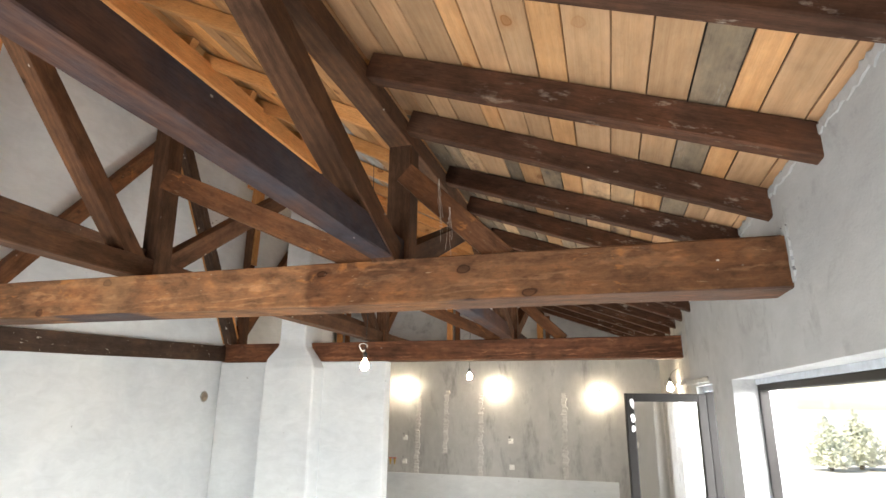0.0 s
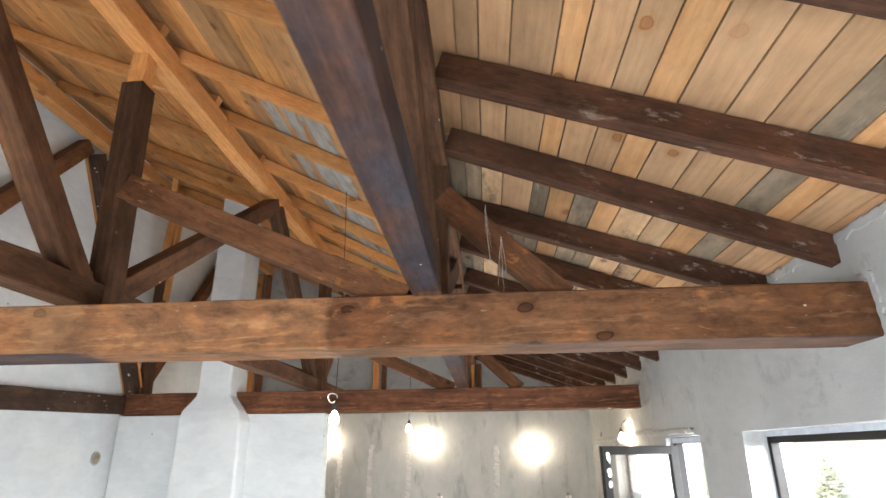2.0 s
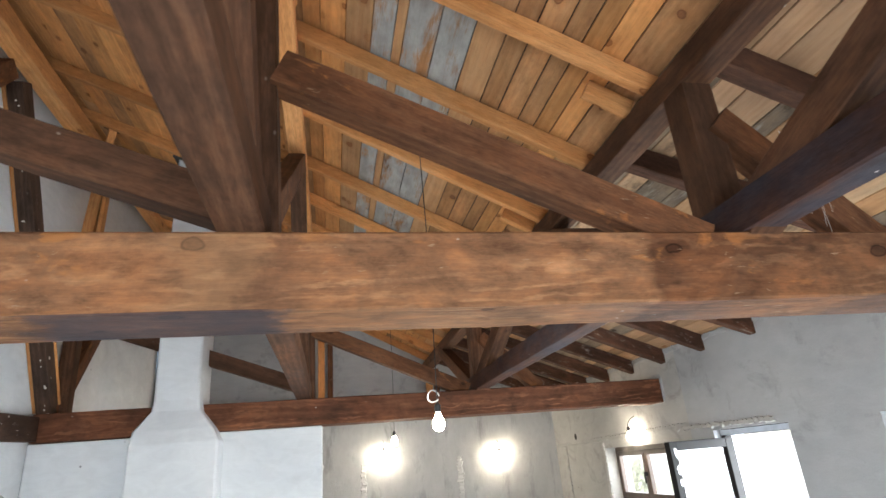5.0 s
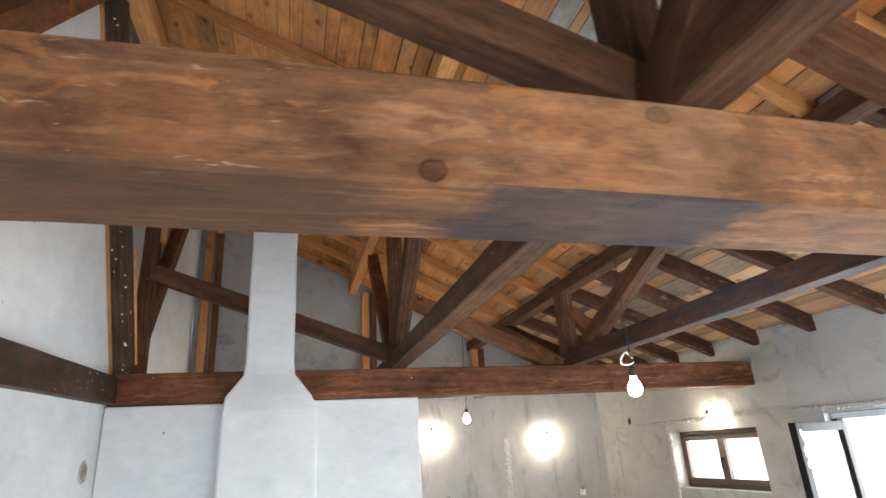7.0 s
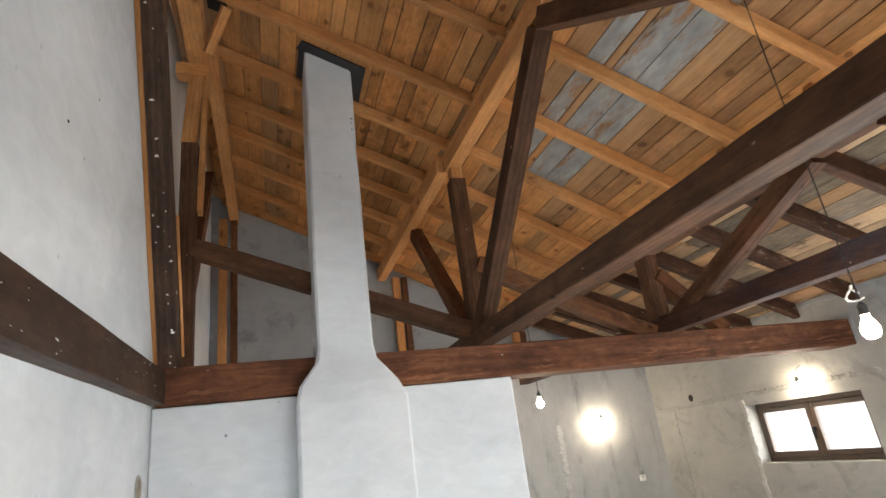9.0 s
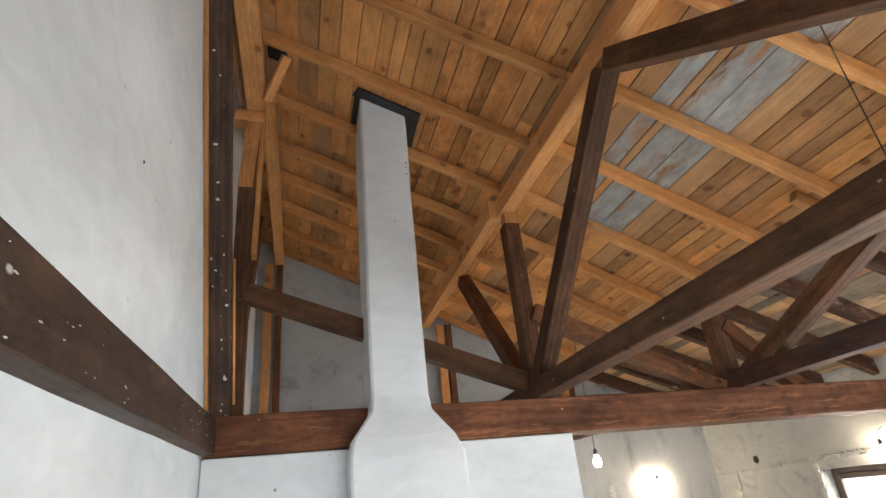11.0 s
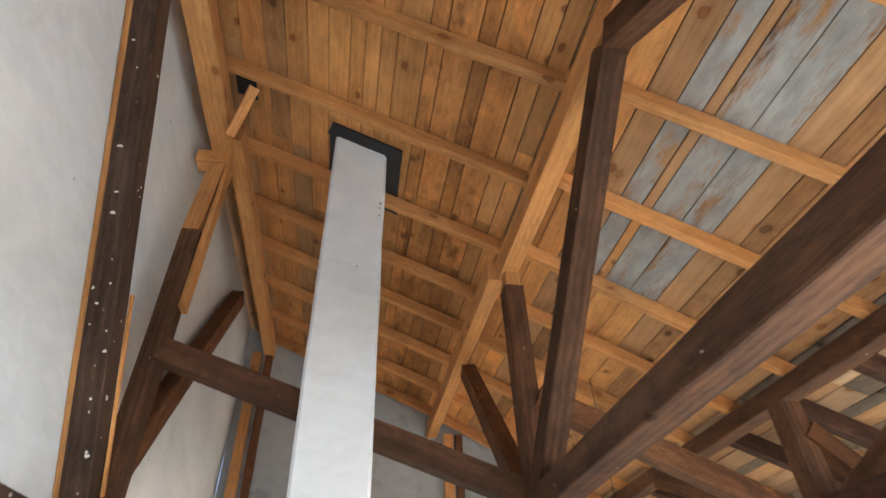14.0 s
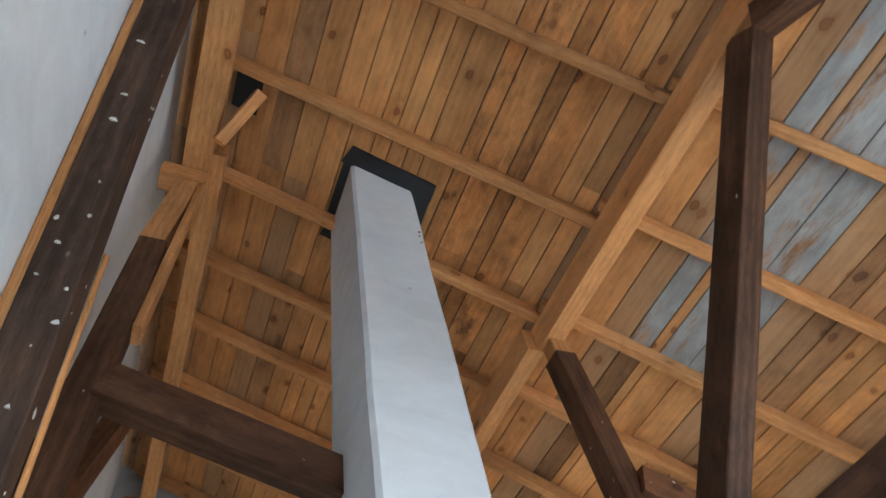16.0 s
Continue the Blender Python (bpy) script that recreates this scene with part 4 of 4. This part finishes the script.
tagged(part("plaster_band", box_bm([(-4.1, -0.1, KITCHEN - 0.016, KITCHEN - 0.004, 0.0, 0.76)], 0.004), WHITE), "pale smooth plaster band low on the kitchen wall", "plaster band", "", "structure")
ragged_strip("mortar_strip", (RIGHT, 4.55, 2.16), (RIGHT, 6.0, 2.17), 0.05, ROUGH, "ragged plaster edge over the door", (-0.02, 0, 0), 24)


for k, ty in enumerate(TIES[1:]):
    ragged_strip("mortar_strip", (RIGHT, ty - 0.165, 2.47), (RIGHT, ty - 0.155, 2.72), 0.05, GREY, "rough mortar packed round a tie beam end", (-0.009, 0, 0), 30 + k)
    ragged_strip("mortar_strip", (RIGHT, ty - 0.17, 2.715), (RIGHT, ty + 0.17, 2.71), 0.05, GREY, "rough mortar packed round a tie beam end", (-0.009, 0, 0), 40 + k)


ragged_strip("mortar_strip", (RIGHT, BACK + 0.1, deck(RIGHT) - 0.03), (RIGHT, FAR - 0.1, deck(RIGHT) - 0.03), 0.06, GREY, "ragged cement edge where the wall meets the roof boards", (-0.009, 0, 0), 50)


def wall_hole(x, y, z, r, way, label):
    """A rough-edged round recess: a flat disc behind a low broken rim, bare clay or coloured dark for the shade inside.
    """
    t, _ = thing("wall_hole", x, y, z, label, "hole")
    part("rim", spin_bm([(r * 1.25, 0.0), (r * 1.15, min(0.008, 0.3 * r)), (r, min(0.006, 0.2 * r)), (r * 0.98, 0.001)], 14), ROUGH, t)
    part("recess", spin_bm([(r, 0.0), (r, 0.004)], 14), HOLE if way[0] <= 0 or r < 0.05 else CLAY, t, "flat disc standing for the hollow")
    t.matrix_world = Matrix.Translation((x, y, z)) @ Vector(way).to_track_quat("Z", "Y").to_matrix().to_4x4()


wall_hole(RIGHT - 0.002, 8.45, 2.24, 0.045, (-1, 0, 0), "small dark hole in the rough wall")
wall_hole(LEFT + 0.004, 5.8, 1.99, 0.06, (1, 0, 0), "round unplastered box hole in the white wall")
for hy, hz, hr in ((5.55, 4.3, 0.012), (5.62, 4.36, 0.007), (4.2, 3.3, 0.006)):
    wall_hole(LEFT + 0.004, hy, hz, hr, (1, 0, 0), "small chipped mark in the white plaster")
for hz, hr in ((4.5, 0.006), (4.46, 0.004), (4.4, 0.005)):
    wall_hole(-3.935 + 2 * hr, 5.876, hz, hr, (0, -1, 0), "tiny pit in the white flue plaster")

# ---- roof boards ----
roof, _ = thing("roof", 0, 0, 0, "pine board roof deck seen from below", "roof", "", "structure")
for (fx0, fz0), (fx1, fz1) in zip(ROOF, ROOF[1:]):
    felt = part("roofing_felt", box_bm([(-math.hypot(fx1 - fx0, fz1 - fz0), 0.0, BACK - 0.3, FAR + 0.3, 0.027, 0.035)]), FELT, roof, "black roofing felt")
    felt.matrix_world = Matrix.Translation((fx0, 0, fz0)) @ Matrix.Rotation(pitch((fx0 + fx1) / 2), 4, "Y")
BOARDS = {}


def board(x, w, y0, y1, material):
    """One board whose lower edge starts at x and climbs w up the slope."""
    key = (round(w, 3), round(y1 - y0, 2), material.name)
    if key not in BOARDS:
        bm = bar_mesh(key[1], key[0] - 0.0055, 0.022, 0.0025, 0.0012, 5, len(BOARDS))
        me = bpy.data.meshes.new("board")
        bm.to_mesh(me)
        bm.free()
        me.materials.append(material)
        BOARDS[key] = me
    ob = new("board", BOARDS[key])
    ob.parent = roof
    tilt = pitch(x - w / 2)
    cx = x - w / 2 * math.cos(tilt)
    lift = 0.013 + random.uniform(0, 0.004)
    ob.matrix_world = Matrix.Translation((cx + lift * math.sin(tilt), y0, deck(cx) + lift * math.cos(tilt))) @ Matrix.Rotation(tilt, 4, "Y") @ Matrix.Rotation(radians(90), 4, "Z")
    return ob


rng = random.Random(11)
x = RIGHT + 0.1
# the limed boards from the eaves up, with a bare brown one between them
LIMED = [(0.18, True), (0.18, True), (0.06, False), (0.13, True)]
while x > LEFT - 0.25:
    if LIMED and x < -1.9:
        w, wash = LIMED.pop(0)
    else:
        w, wash = rng.choice((0.1, 0.115, 0.13, 0.145, 0.16, 0.18)), False
    grimy = -0.3 < x - w / 2 < 0.06 or -1.0 < x - w / 2 < -0.82
    joints = [BACK - 0.2, 2.5 if wash or grimy else rng.choice((2.24, 2.95)) if x > B else rng.choice((0.95, 1.68, 2.5)), 6.13 if wash else rng.choice((5.42, 6.13, 6.76)), FAR + 0.2]
    for n, (a, b) in enumerate(zip(joints, joints[1:])):
        dice = rng.random()
        mid = x - w / 2
        if mid > B - 0.05:
            mat = BOARD_G if (grimy and n == 1) or (n == 2 and dice < 0.2) else BOARD_A if (n == 0 and 0.24 < mid < 0.4) or (n == 1 and mid < 0.0 and dice < 0.85) or (n == 2 and mid > -0.9 and dice < 0.65) else BOARD_T if dice > 0.8 else BOARD_P
        elif wash and n == 1:
            mat = BOARD_W
        elif n == 1 and mid > -1.95:
            mat = BOARD_B if dice < 0.7 else BOARD_T if dice < 0.8 else BOARD_O
        elif n == 0 and mid > -2.1:
            mat = BOARD_T if dice < 0.4 else BOARD_P
        elif mid > A:
            mat = BOARD_B if dice < 0.33 else BOARD_T if dice < 0.45 else BOARD_O
        elif -3.72 < mid < -3.3 and n:
            mat = BOARD_S
        else:
            mat = BOARD_B if dice < 0.08 else BOARD_T if dice < 0.25 else BOARD_O
        board(x, w, a + 0.002, b - 0.002, mat)
    x -= w * math.cos(pitch(x - w / 2))
